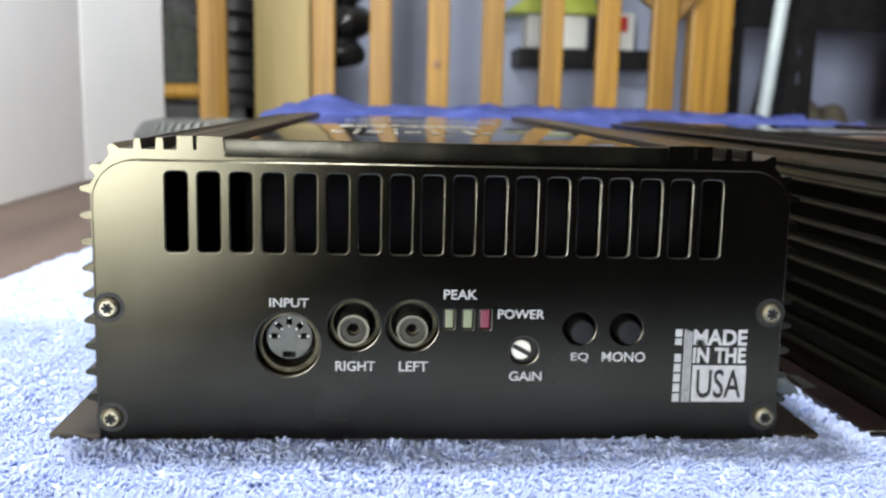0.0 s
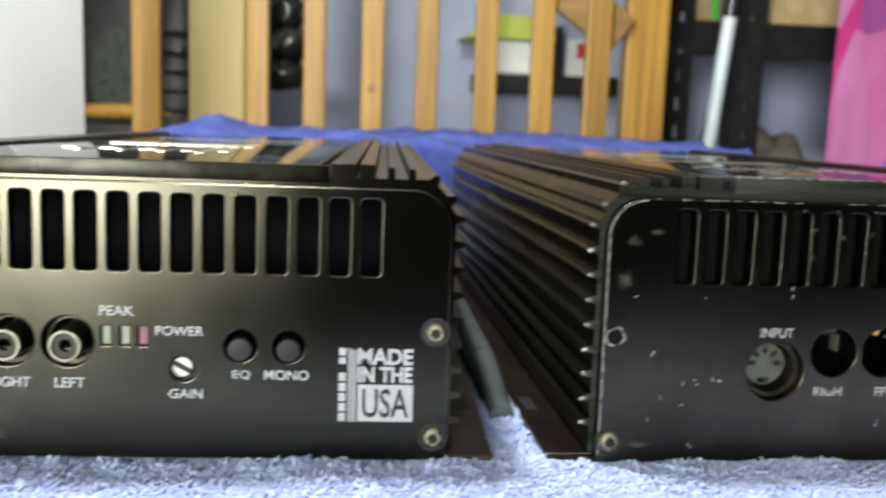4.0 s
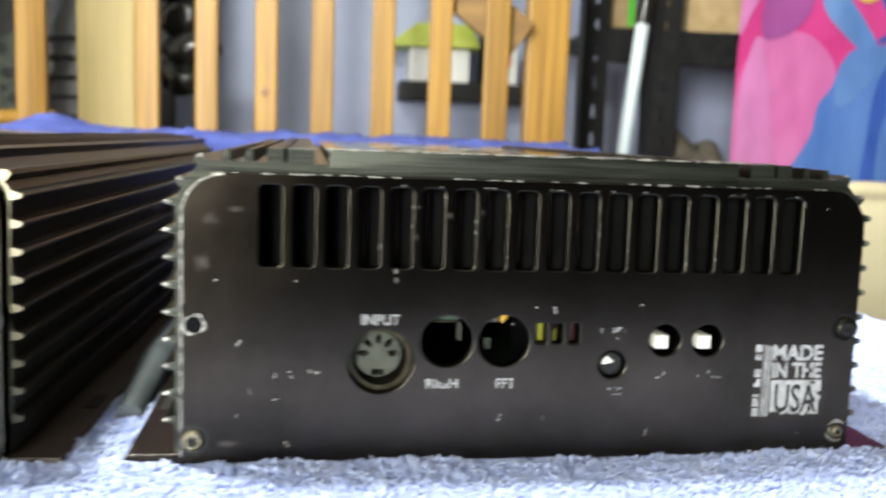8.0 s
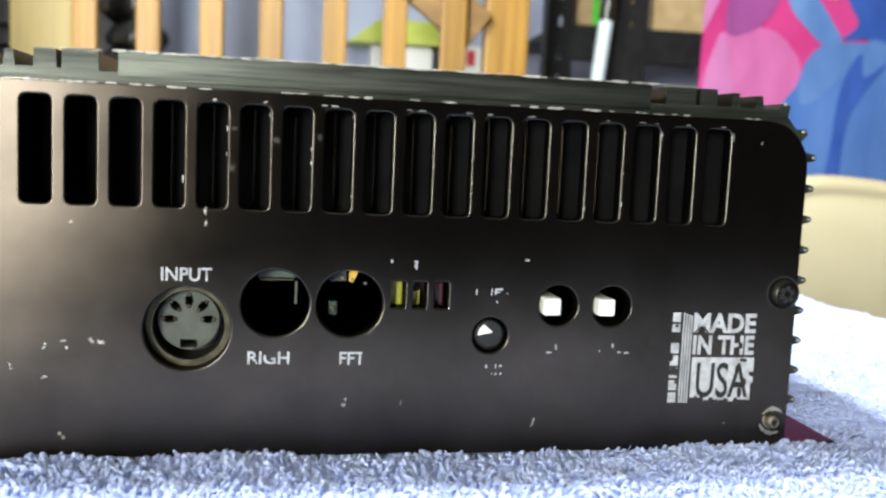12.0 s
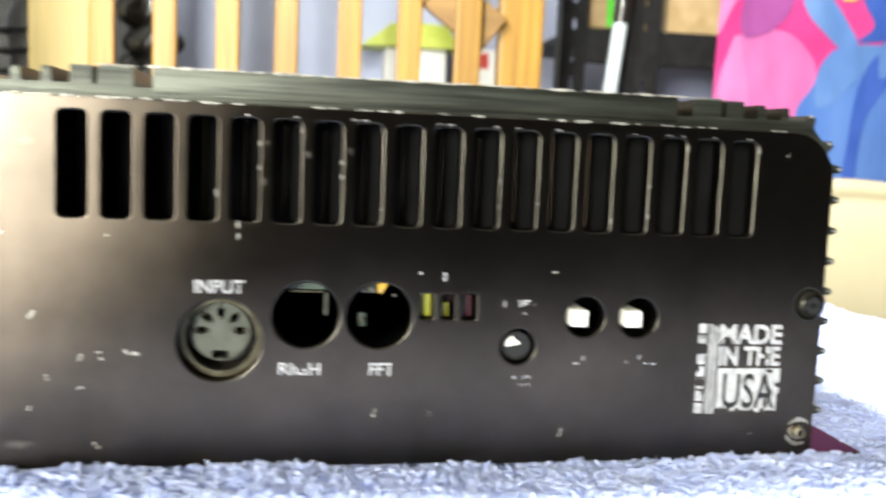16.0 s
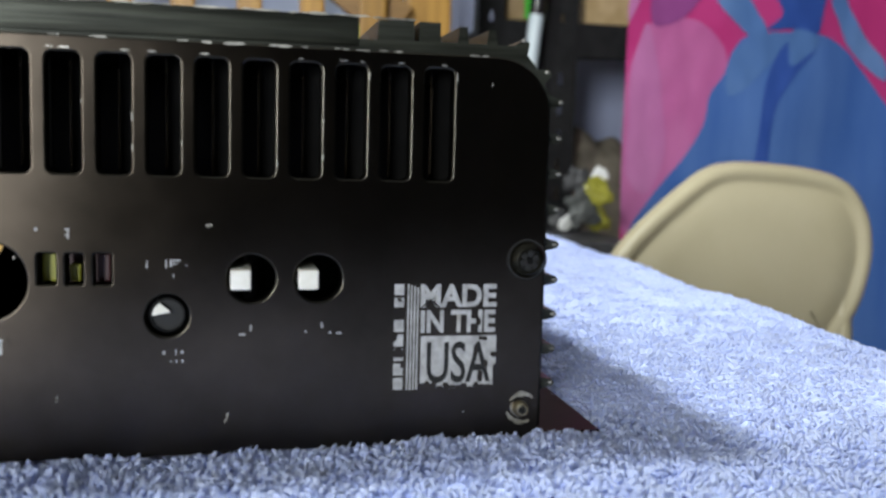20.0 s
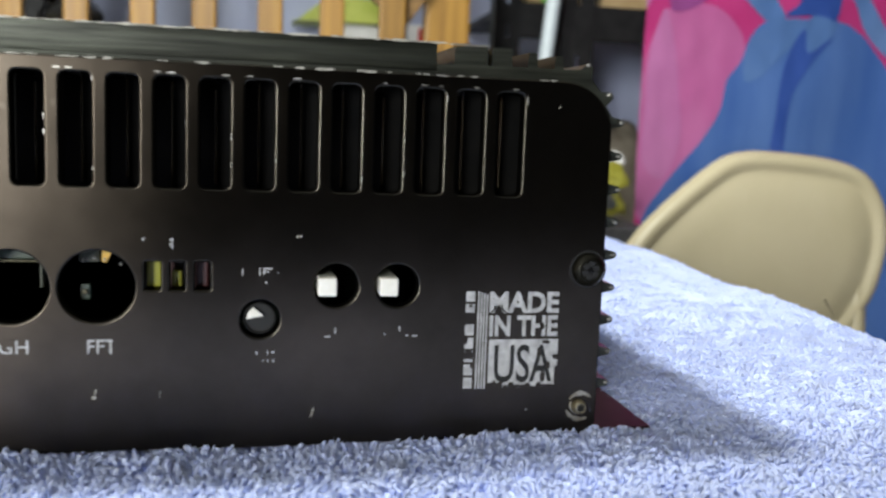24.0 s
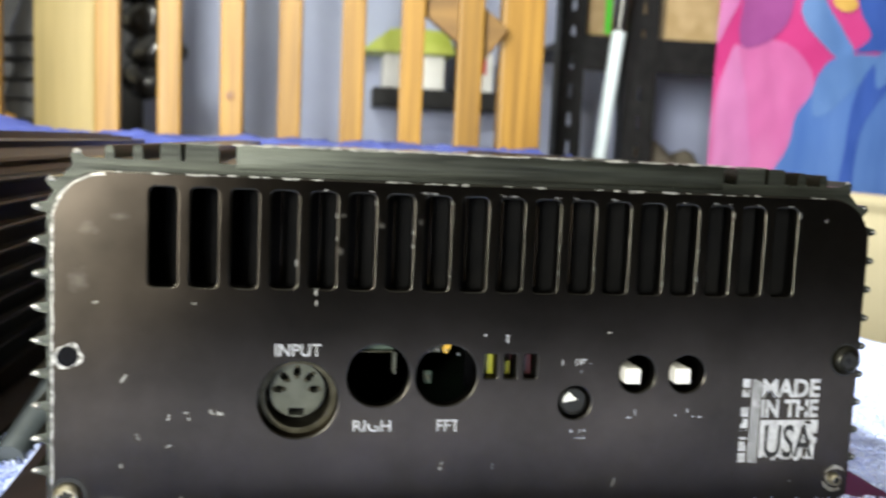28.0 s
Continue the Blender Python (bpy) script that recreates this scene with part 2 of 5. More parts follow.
TOWEL = mat("towel_pale_blue", (0.52, 0.61, 0.95), (0.62, 0.70, 0.97), 0.95, 0.0, 120.0, spec=0.1)
TOWEL_PILE = soft_pile("towel_pile_blue", (0.64, 0.72, 0.97), (0.75, 0.81, 0.985))
TABLE_WOOD = mat("table_dark_walnut", (0.060, 0.035, 0.028), (0.11, 0.072, 0.058), 0.38, 0.0, 18.0, (1, 0.10, 1), 0.1, rough2=0.5)
BLUE_CLOTH = mat("cloth_royal_blue", (0.030, 0.042, 0.165), (0.052, 0.068, 0.230), 0.9, 0.0, 60.0, bumps=0.3, spec=0.15)
PINE = mat("pine_slat_honey", (0.200, 0.098, 0.012), (0.320, 0.168, 0.026), 0.45, 0.0, 14.0, (9.0, 9.0, 0.30), 0.12, rough2=0.55, random_value=0.12)
PINE_DARK = mat("pine_offcut_brown", (0.15, 0.076, 0.018), (0.24, 0.13, 0.034), 0.55, 0.0, 14.0, (0.22, 4.0, 4.0), 0.1, rough2=0.6)
PINE_PALE = mat("pine_board_pale", (0.20, 0.148, 0.048), (0.28, 0.208, 0.076), 0.5, 0.0, 12.0, (3.0, 3.0, 0.2), 0.1, rough2=0.6)
KNOT = mat("pine_knot_brown", (0.10, 0.04, 0.015), (0.22, 0.10, 0.04), 0.5, 0.0, 200.0)
WHITE_BOARD = mat("foam_board_white", (0.74, 0.75, 0.80), (0.82, 0.82, 0.86), 0.6, 0.0, 6.0)
WALL_PAINT = mat("wall_paint_blue_white", (0.38, 0.42, 0.60), (0.44, 0.485, 0.66), 0.8, 0.0, 5.0, bumps=0.05)
# tones of the unseen walls and floor, picked for the panels' reflections
WALL_CREAM = mat("wall_paint_cream", (0.62, 0.55, 0.40), (0.70, 0.63, 0.48), 0.8, 0.0, 5.0, bumps=0.05)
WALL_BROWN = mat("wall_unseen_brown", (0.020, 0.017, 0.006), (0.036, 0.031, 0.012), 0.6, 0.0, 5.0, (4, 1, 0.2))
WALL_DARK = mat("wall_paint_dark", (0.035, 0.033, 0.03), (0.05, 0.047, 0.043), 0.8, 0.0, 5.0)
CEILING_PAINT = mat("ceiling_paint_white", (0.74, 0.74, 0.72), (0.80, 0.80, 0.78), 0.85, 0.0, 8.0)
FLOOR_MAT = mat("floor_unseen_dark", (0.040, 0.037, 0.033), (0.062, 0.058, 0.052), 0.8, 0.0, 8.0, bumps=0.1)
SHELF_BLACK = mat("shelf_steel_black", (0.007, 0.007, 0.008), (0.014, 0.014, 0.015), 0.45, 0.2, 50.0, rough2=0.6, spec=0.3)
CURTAIN_PINK = mat("cloth_hot_pink", (0.40, 0.026, 0.150), (0.47, 0.052, 0.215), 0.75, 0.0, 5.0, spec=0.2)
PRINT_PINK = mat("cloth_print_soft_pink", (0.39, 0.085, 0.250), (0.45, 0.135, 0.315), 0.75, 0.0, 9.0, (1, 1, 0.4), spec=0.2)
PRINT_LILAC = mat("cloth_print_lilac", (0.38, 0.105, 0.285), (0.44, 0.155, 0.345), 0.75, 0.0, 9.0, (1, 1, 0.4), spec=0.2)
PRINT_PURPLE = mat("cloth_print_purple", (0.1864, 0.0329, 0.1644), (0.2412, 0.0548, 0.2083), 0.75, 0.0, 9.0, spec=0.2)
PRINT_BLUE = mat("cloth_print_sky_blue", (0.040, 0.105, 0.330), (0.075, 0.155, 0.395), 0.75, 0.0, 7.0, (2.0, 1, 0.3), spec=0.2)
PRINT_PALE = mat("cloth_print_pale_blue", (0.068, 0.145, 0.350), (0.105, 0.190, 0.400), 0.75, 0.0, 7.0, spec=0.2)
PRINT_DEEP = mat("cloth_print_deep_blue", (0.024, 0.066, 0.285), (0.038, 0.090, 0.335), 0.75, 0.0, 7.0, spec=0.2)
PRINT_GOLD = plain("cloth_print_gold", (0.49, 0.294, 0.07), 0.7)
CHAIR_CREAM = mat("chair_cream_enamel", (0.44, 0.385, 0.255), (0.48, 0.425, 0.295), 0.32, 0.0, 10.0, rough2=0.42)
POLE_PALE = mat("pole_pale_blue_enamel", (0.52, 0.60, 0.66), (0.60, 0.68, 0.73), 0.35, 0.0, 20.0)
LIME = mat("plastic_lime_green", (0.40, 0.48, 0.05), (0.52, 0.58, 0.10), 0.45, 0.0, 30.0)
GREEN = plain("plastic_bright_green", (0.06, 0.55, 0.04), 0.4)
CARD = mat("cardboard_tan", (0.36, 0.25, 0.12), (0.46, 0.33, 0.18), 0.8, 0.0, 30.0)
GREY_DARK = mat("plastic_dark_grey", (0.045, 0.045, 0.05), (0.075, 0.075, 0.08), 0.4, 0.0, 60.0, rough2=0.55)
SACK = mat("bag_beige_cloth", (0.16, 0.138, 0.105), (0.24, 0.21, 0.165), 0.8, 0.0, 40.0, bumps=0.2)
GREY_MID = mat("metal_mid_grey", (0.096, 0.102, 0.102), (0.144, 0.15, 0.15), 0.45, 0.3, 60.0)
BLACK_GLOSS = plain("rubber_black_gloss", (0.012, 0.012, 0.013), 0.22)
RED_PAINT = plain("label_red", (0.55, 0.03, 0.03), 0.5)
WHITE_CARD = mat("box_white_card", (0.74, 0.74, 0.74), (0.82, 0.82, 0.82), 0.6, 0.0, 20.0)
YELLOW = mat("wrapper_yellow", (0.31, 0.29, 0.025), (0.37, 0.35, 0.06), 0.4, 0.0, 60.0)


# ---- mesh helpers ----
def part(name, bm, material, parent=None, label=""):
    me = bpy.data.meshes.new(name)
    bm.normal_update()
    bm.to_mesh(me)
    bm.free()
    me.materials.append(material)
    ob = new(name, me)
    if parent is not None:
        ob.parent = parent
    if label:
        tagged(ob, label)
    return ob


def shade(ob, degrees=35):
    for p in ob.data.polygons:
        p.use_smooth = True
    ob.data.set_sharp_from_angle(angle=radians(degrees))
    return ob


def thing(name, label, category, at=None, group="", kind=""):
    e = new(name)
    e.empty_display_size = 0.05
    if at is not None:
        e.matrix_world = at
    return tagged(e, label, category, group, kind)


def add_box(bm, x0, x1, y0, y1, z0, z1, bevel=0.0, m=None):
    r = bmesh.ops.create_cube(bm, size=1.0)
    for v in r["verts"]:
        v.co = Vector(((x0 + x1) / 2 + v.co.x * (x1 - x0), (y0 + y1) / 2 + v.co.y * (y1 - y0), (z0 + z1) / 2 + v.co.z * (z1 - z0)))
    if bevel:
        edges = list({e for v in r["verts"] for e in v.link_edges})
        r2 = bmesh.ops.bevel(bm, geom=edges, offset=bevel, segments=2, profile=0.6, affect="EDGES")
        verts = list({v for f in r2["faces"] for v in f.verts} | {v for v in r["verts"] if v.is_valid})
    else:
        verts = r["verts"]
    if m is not None:
        bmesh.ops.transform(bm, matrix=m, verts=verts)
    return verts


def box(x0, x1, y0, y1, z0, z1, bevel=0.0, m=None):
    bm = bmesh.new()
    add_box(bm, x0, x1, y0, y1, z0, z1, bevel, m)
    return bm


def add_tube(bm, r0, r1, p0, p1, seg=24, caps=True):
    """A straight tapered rod from p0 to p1."""
    p0, p1 = Vector(p0), Vector(p1)
    q = (p1 - p0).to_track_quat("Z", "Y").to_matrix().to_4x4()
    h = (p1 - p0).length
    m = Matrix.Translation((p0 + p1) / 2) @ q
    bmesh.ops.create_cone(bm, cap_ends=caps, cap_tris=False, segments=seg, radius1=r0, radius2=r1, depth=h, matrix=m)


def tube(r0, r1, p0, p1, seg=24):
    bm = bmesh.new()
    add_tube(bm, r0, r1, p0, p1, seg)
    return bm


def lathe(profile, seg=32, axis="Z", m=None):
    """Turns a list of (radius, height) about the axis."""
    bm = bmesh.new()
    rings = []
    for r, h in profile:
        ring = []
        for i in range(seg):
            a = 2 * math.pi * i / seg
            c, s = r * math.cos(a), r * math.sin(a)
            ring.append(bm.verts.new((c, h, s) if axis == "Y" else (c, s, h)))
        rings.append(ring)
    for a, b in zip(rings, rings[1:]):
        for i in range(seg):
            j = (i + 1) % seg
            bm.faces.new((a[i], a[j], b[j], b[i]))
    bm.faces.new(rings[0][::-1])
    bm.faces.new(rings[-1])
    bmesh.ops.recalc_face_normals(bm, faces=bm.faces[:])
    if m is not None:
        bmesh.ops.transform(bm, matrix=m, verts=bm.verts[:])
    return bm


def inside_poly(p, loop):
    hit = False
    for a, b in zip(loop, loop[1:] + loop[:1]):
        if (a[1] > p[1]) != (b[1] > p[1]) and p[0] < (b[0] - a[0]) * (p[1] - a[1]) / (b[1] - a[1]) + a[0]:
            hit = not hit
    return hit


def extrude_outline(outline, holes, y0, y1):
    """A slab of the outline (x, z), with holes through it, from depth y0 to y1."""
    loops = [list(outline)] + [list(h) for h in holes]
    pts, edges = [], []
    for lp in loops:
        k = len(pts)
        pts += [Vector(p) for p in lp]
        edges += [(k + i, k + (i + 1) % len(lp)) for i in range(len(lp))]
    vs, _, fs, *_ = geometry.delaunay_2d_cdt(pts, edges, [], 0, 1e-7)
    bm = bmesh.new()
    front = [bm.verts.new((v.x, y0, v.y)) for v in vs]
    back = [bm.verts.new((v.x, y1, v.y)) for v in vs]
    boxes = [(min(p[0] for p in h), max(p[0] for p in h), min(p[1] for p in h), max(p[1] for p in h), h) for h in loops[1:]]
    for f in fs:
        c = sum((vs[i] for i in f), Vector((0, 0))) / len(f)
        if not inside_poly(c, loops[0]):
            continue
        if any(b[0] < c.x < b[1] and b[2] < c.y < b[3] and inside_poly(c, b[4]) for b in boxes):
            continue
        bm.faces.new([front[i] for i in f])
        bm.faces.new([back[i] for i in reversed(f)])
    index = {v: i for i, v in enumerate(front)}
    rim = [(index[e.verts[0]], index[e.verts[1]]) for e in bm.edges if len(e.link_faces) == 1 and e.verts[0] in index and e.verts[1] in index]
    for i, j in rim:
        bm.faces.new((front[i], front[j], back[j], back[i]))
    loose = [v for v in bm.verts if not v.link_faces]
    bmesh.ops.delete(bm, geom=loose, context="VERTS")
    bmesh.ops.recalc_face_normals(bm, faces=bm.faces[:])
    return bm


def offset_loop(loop, d):
    """Moves a closed loop outwards by d."""
    turn = 1 if sum(a[0] * b[1] - b[0] * a[1] for a, b in zip(loop, loop[1:] + loop[:1])) > 0 else -1
    out, n = [], len(loop)
    for i in range(n):
        a, b = Vector(loop[i - 1]), Vector(loop[(i + 1) % n])
        t = (b - a).normalized() * turn
        out.append((loop[i][0] + t.y * d, loop[i][1] - t.x * d))
    return out


def pressed_sheet(outline, holes, thick, r, seg=4):
    """A punched sheet facing -y whose front edges are rounded by r."""
    bm = extrude_outline(offset_loop(outline, -r), [offset_loop(h, r) for h in holes], 0.0, thick * 0.5)
    for f in [f for f in bm.faces if f.calc_center_median().y > 1e-6]:
        bm.faces.remove(f)
    for loop, sign in [(outline, -1)] + [(h, 1) for h in holes]:
        rings = []
        for k in range(seg + 1):
            a = radians(90 * k / seg)
            rings.append([bm.verts.new((x, r * (1 - math.cos(a)), z)) for x, z in offset_loop(loop, sign * r * (1 - math.sin(a)))])
        rings.append([bm.verts.new((x, thick, z)) for x, z in loop])
        for p, q in zip(rings, rings[1:]):
            for i in range(len(p)):
                j = (i + 1) % len(p)
                bm.faces.new((p[i], p[j], q[j], q[i]) if sign > 0 else (p[j], p[i], q[i], q[j]))
    bmesh.ops.remove_doubles(bm, verts=bm.verts[:], dist=1e-6)
    bmesh.ops.delete(bm, geom=[v for v in bm.verts if not v.link_faces], context="VERTS")
    bmesh.ops.recalc_face_normals(bm, faces=bm.faces[:])
    if sum(f.normal.y * f.calc_area() for f in bm.faces) > 0:
        bmesh.ops.reverse_faces(bm, faces=bm.faces[:])
    return bm


def circle(cx, cz, r, n=40):
    return [(cx + r * math.cos(2 * math.pi * i / n), cz + r * math.sin(2 * math.pi * i / n)) for i in range(n)]


def rounded(x0, x1, z0, z1, r, n=5):
    """A rounded rectangle; r is one radius, or four from the lower right one round."""
    rs = r if isinstance(r, tuple) else (r,) * 4
    out = []
    for (cx, cz, a0), q in zip(((x1, z0, -90), (x1, z1, 0), (x0, z1, 90), (x0, z0, 180)), rs):
        sx, sz = (-1 if cx == x1 else 1), (-1 if cz == z1 else 1)
        for i in range(n + 1):
            a = radians(a0 + 90 * i / n)
            out.append((cx + sx * q + q * math.cos(a), cz + sz * q + q * math.sin(a)))
    return out


def text_mesh(words, x0, x1, z0, z1, y, shear=0.0, bold=0.0):
    """Raised lettering that fills the given rectangle on a plane facing -y."""
    cu = bpy.data.curves.new("lettering", "FONT")
    cu.body, cu.extrude, cu.offset, cu.resolution_u = words, 0.0, bold, 4
    tmp = new("lettering_source", cu)
    bpy.context.view_layer.update()
    me = bpy.data.meshes.new_from_object(tmp.evaluated_get(bpy.context.evaluated_depsgraph_get()))
    bpy.data.objects.remove(tmp)
    bpy.data.curves.remove(cu)
    bm = bmesh.new()
    bm.from_mesh(me)
    bpy.data.meshes.remove(me)
    xs, ys = [v.co.x for v in bm.verts], [v.co.y for v in bm.verts]
    ax, bx, ay, by = min(xs), max(xs), min(ys), max(ys)
    for v in bm.verts:
        u, w = (v.co.x - ax) / (bx - ax), (v.co.y - ay) / (by - ay)
        v.co = Vector((x0 + u * (x1 - x0) + shear * w, y, z0 + w * (z1 - z0)))
    bmesh.ops.recalc_face_normals(bm, faces=bm.faces[:])
    if bm.faces and sum(f.normal.y for f in bm.faces) > 0:
        bmesh.ops.reverse_faces(bm, faces=bm.faces[:])
    return bm


# ---- the setting ----
TABLE_Z = -0.004
FLOOR_Z = -0.76
RX0, RX1, RY0, RY1, CEIL = -2.3, 2.4, -2.6, 1.88, 1.65


def setting(name, bm, material, label, category, kind="structure"):
    return tagged(part(name, bm, material), label, category, "", kind)


# north wall shows; the others are added unseen, toned for reflections and fill light
setting("floor", box(RX0 - 0.1, RX1 + 0.1, RY0 - 0.1, RY1 + 0.1, FLOOR_Z - 0.1, FLOOR_Z), FLOOR_MAT, "unseen dark floor under the table and shelves", "floor")
setting("ceiling", box(RX0 - 0.1, RX1 + 0.1, RY0 - 0.1, RY1 + 0.1, CEIL, CEIL + 0.1), CEILING_PAINT, "plain white painted ceiling", "ceiling")
setting("wall_north", box(RX0, RX1, RY1, RY1 + 0.1, FLOOR_Z, CEIL), WALL_PAINT, "greyish white wall behind the slats and shelves", "wall")
setting("wall_south", extrude_outline([(RX0, FLOOR_Z), (RX1, FLOOR_Z), (RX1, CEIL), (RX0, CEIL)], [[(-1.145, -0.075), (-0.615, -0.075), (-0.615, 0.795), (-1.145, 0.795)]], RY0 - 0.1, RY0), WALL_BROWN, "unseen dark brown wall with a window, toned for reflections", "wall")
setting("wall_west", box(RX0 - 0.1, RX0, RY0 - 0.1, RY1 + 0.1, FLOOR_Z, CEIL), WALL_CREAM, "unseen cream side wall, added to reflect in the slot edges", "wall")
setting("wall_east", box(RX1, RX1 + 0.1, RY0 - 0.1, RY1 + 0.1, FLOOR_Z, CEIL), WALL_DARK, "unseen dark side wall, added to keep reflections dark", "wall")

# ---- table ----
table = thing("table", "dark brown wooden table partly covered by a towel", "table")
part("tabletop", box(-0.62, 0.505, -0.125, 0.86, TABLE_Z - 0.03, TABLE_Z, 0.004), TABLE_WOOD, table)
for lx, ly in ((-0.58, -0.090), (0.45, -0.090), (-0.58, 0.82), (0.45, 0.82)):
    part("leg", box(lx - 0.025, lx + 0.025, ly - 0.025, ly + 0.025, FLOOR_Z, TABLE_Z - 0.03, 0.003), TABLE_WOOD, table)

# ---- amplifiers ----
W, LENGTH = 0.170, 0.300
SLOTS = [(0.0179 + 0.00758 * i, 0.0230 + 0.00758 * i) for i in range(18)]
SIDE_FINS = [0.0099 + 0.00641 * i for i in range(9)]


def sink_profile():
    """Cross-section of the finned extrusion, from the lower left corner round over the top."""
    left = [(-0.0004, 0.0020)]
    for z in SIDE_FINS:
        left += [(-0.0004, z - 0.0011), (-0.0026, z - 0.0006), (-0.0030, z), (-0.0026, z + 0.0006), (-0.0004, z + 0.0011)]
    cx, cz, r = 0.0115, 0.0607, 0.0112
    for a in (154, 123):
        for da, d in ((7.5, r), (2.6, 0.0131), (-2.6, 0.0131), (-7.5, r)):
            t = radians(a + da)
            left.append((cx + d * math.cos(t), cz + d * math.sin(t)))
    for x, w, top in ((0.0108, 0.0013, 0.0732), (0.0160, 0.0014, 0.0735)):
        left += [(x - w / 2 - 0.0003, 0.0707), (x - w / 2, top), (x + w / 2, top), (x + w / 2 + 0.0003, 0.0707)]
    left += [(0.0200, 0.0707), (0.0201, 0.0740), (0.0238, 0.0740), (0.0239, 0.0707), (0.0247, 0.0707), (0.0248, 0.0741), (0.0309, 0.0739), (0.0311, 0.0705)]
    right = [(W - x, z) for x, z in reversed(left)]
    return left + right


def screw(at, parent, angle=0.0, r=0.0027, metal=None):
    """A button-head screw, proud of the panel; black bars on its cap paint the shaded star recess."""
    x, z = at
    prof = [(r * 0.96, -0.0001), (r, -0.0006), (r * 0.96, -0.0012), (r * 0.82, -0.0018), (r * 0.66, -0.0021), (r * 0.62, -0.0019)]
    ob = shade(part("screw", lathe(prof, 28, "Y", pose(x, 0.0004, z)), metal or BRASS_DULL, parent, "dull zinc button-head screw"))
    bm = bmesh.new()
    for k in range(3):
        m = pose(x, -0.00155, z, 0, angle + 60 * k, 0)
        add_box(bm, -r * 0.52, r * 0.52, -0.00012, 0.00012, -r * 0.16, r * 0.16, 0, m)
    part("star_shade", bm, SOCKET_BLACK, ob)
    return ob


def ring(cx, cz, r0, r1, y0, y1, n=36):
    return extrude_outline(circle(cx, cz, r1, n), [circle(cx, cz, r0, n)], y0, y1)


def din_socket(cx, cz, parent, socket_mat):
    body = part("din_socket", lathe([(0.0077, 0.0109), (0.0077, 0.0113)], 48, "Y", pose(cx, 0, cz)), SOCKET_BLACK, parent, "round five-pin input socket")
    shade(part("shroud", ring(cx, cz, 0.0066, 0.00775, 0.0030, 0.0108, 48), SOCKET_RIM, body, "olive metal shroud"))
    ix, iz, depth = cx - 0.0002, cz + 0.0004, 0.0058
    cuts = [rounded(ix - 0.0016, ix + 0.0016, iz - 0.0053, iz - 0.0037, 0.0002)]
    pins = []
    for a in (0, 45, 90, 135, 180):
        u = Vector((math.cos(radians(a)), math.sin(radians(a))))
        w = Vector((-u.y, u.x))
        mid = Vector((ix, iz + 0.0002)) + u * 0.0036
        side = [(0.0015, 0.0001), (0.0013, 0.00040), (0.0009, 0.00048), (0.0005, 0.00075), (-0.0005, 0.00075), (-0.0009, 0.00048), (-0.0013, 0.00040), (-0.0015, 0.0001)]
        cuts.append([tuple(mid + u * p + w * q) for p, q in side + [(p, -q) for p, q in reversed(side)]])
        pins += [mid + u * 0.00105, mid - u * 0.00105]
    insert = part("insert", extrude_outline(circle(ix, iz, 0.0056, 44), cuts, depth, 0.0095), socket_mat, body, "grey plastic contact insert")
    for p in pins:
        part("contact", lathe([(0.00036, depth + 0.0010), (0.00036, depth - 0.0001), (0.00015, depth - 0.0002)], 10, "Y", pose(p.x, 0, p.y)), SOCKET_RIM if socket_mat is SOCKET_OLIVE else BARE_METAL, insert)
    return body


def rca_jack(cx, cz, parent):
    body = part("rca_jack", lathe([(0.0062, 0.0099), (0.0062, 0.0103)], 44, "Y", pose(cx, 0, cz)), SOCKET_BLACK, parent, "phono input jack with a bright sleeve")
    shade(part("collar", ring(cx, cz, 0.0052, 0.00625, 0.0030, 0.0098, 40), SOCKET_RIM, body, "olive metal collar"))
    jz = cz - 0.0006
    shade(part("sleeve", ring(cx, jz, 0.0032, 0.0038, -0.0024, 0.0098, 40), SLEEVE, body, "bright nickel sleeve"))
    shade(part("centre_insulator", extrude_outline(circle(cx, jz, 0.00318, 32), [circle(cx, jz, 0.0016, 20)], -0.0016, 0.0060), INSULATOR, body))
    part("centre_contact", ring(cx, jz, 0.0011, 0.00158, 0.0002, 0.0050, 20), SOCKET_RIM, body)
    # black disc paints the darkness down the contact
    part("contact_hole_shade", lathe([(0.00158, 0.0012), (0.0001, 0.0012)], 18, "Y", pose(cx, 0, jz)), INSIDE, body, "black disc for the shade in the contact hole")
    return body


def word(words, rect, parent, material, name="lettering", label="", bold=0.012):
    x0, x1, z0, z1 = rect
    return part(name, text_mesh(words, x0, x1, z0, z1, -0.00008, bold=bold), material, parent, label or "printed word " + words)


def bars(rects, parent, material, name, label):
    bm = bmesh.new()
    for x0, x1, z0, z1 in rects:
        vs = [bm.verts.new((x, -0.00008, z)) for x, z in ((x0, z0), (x1, z0), (x1, z1), (x0, z1))]
        bm.faces.new(vs)
    return part(name, bm, material, parent, label)


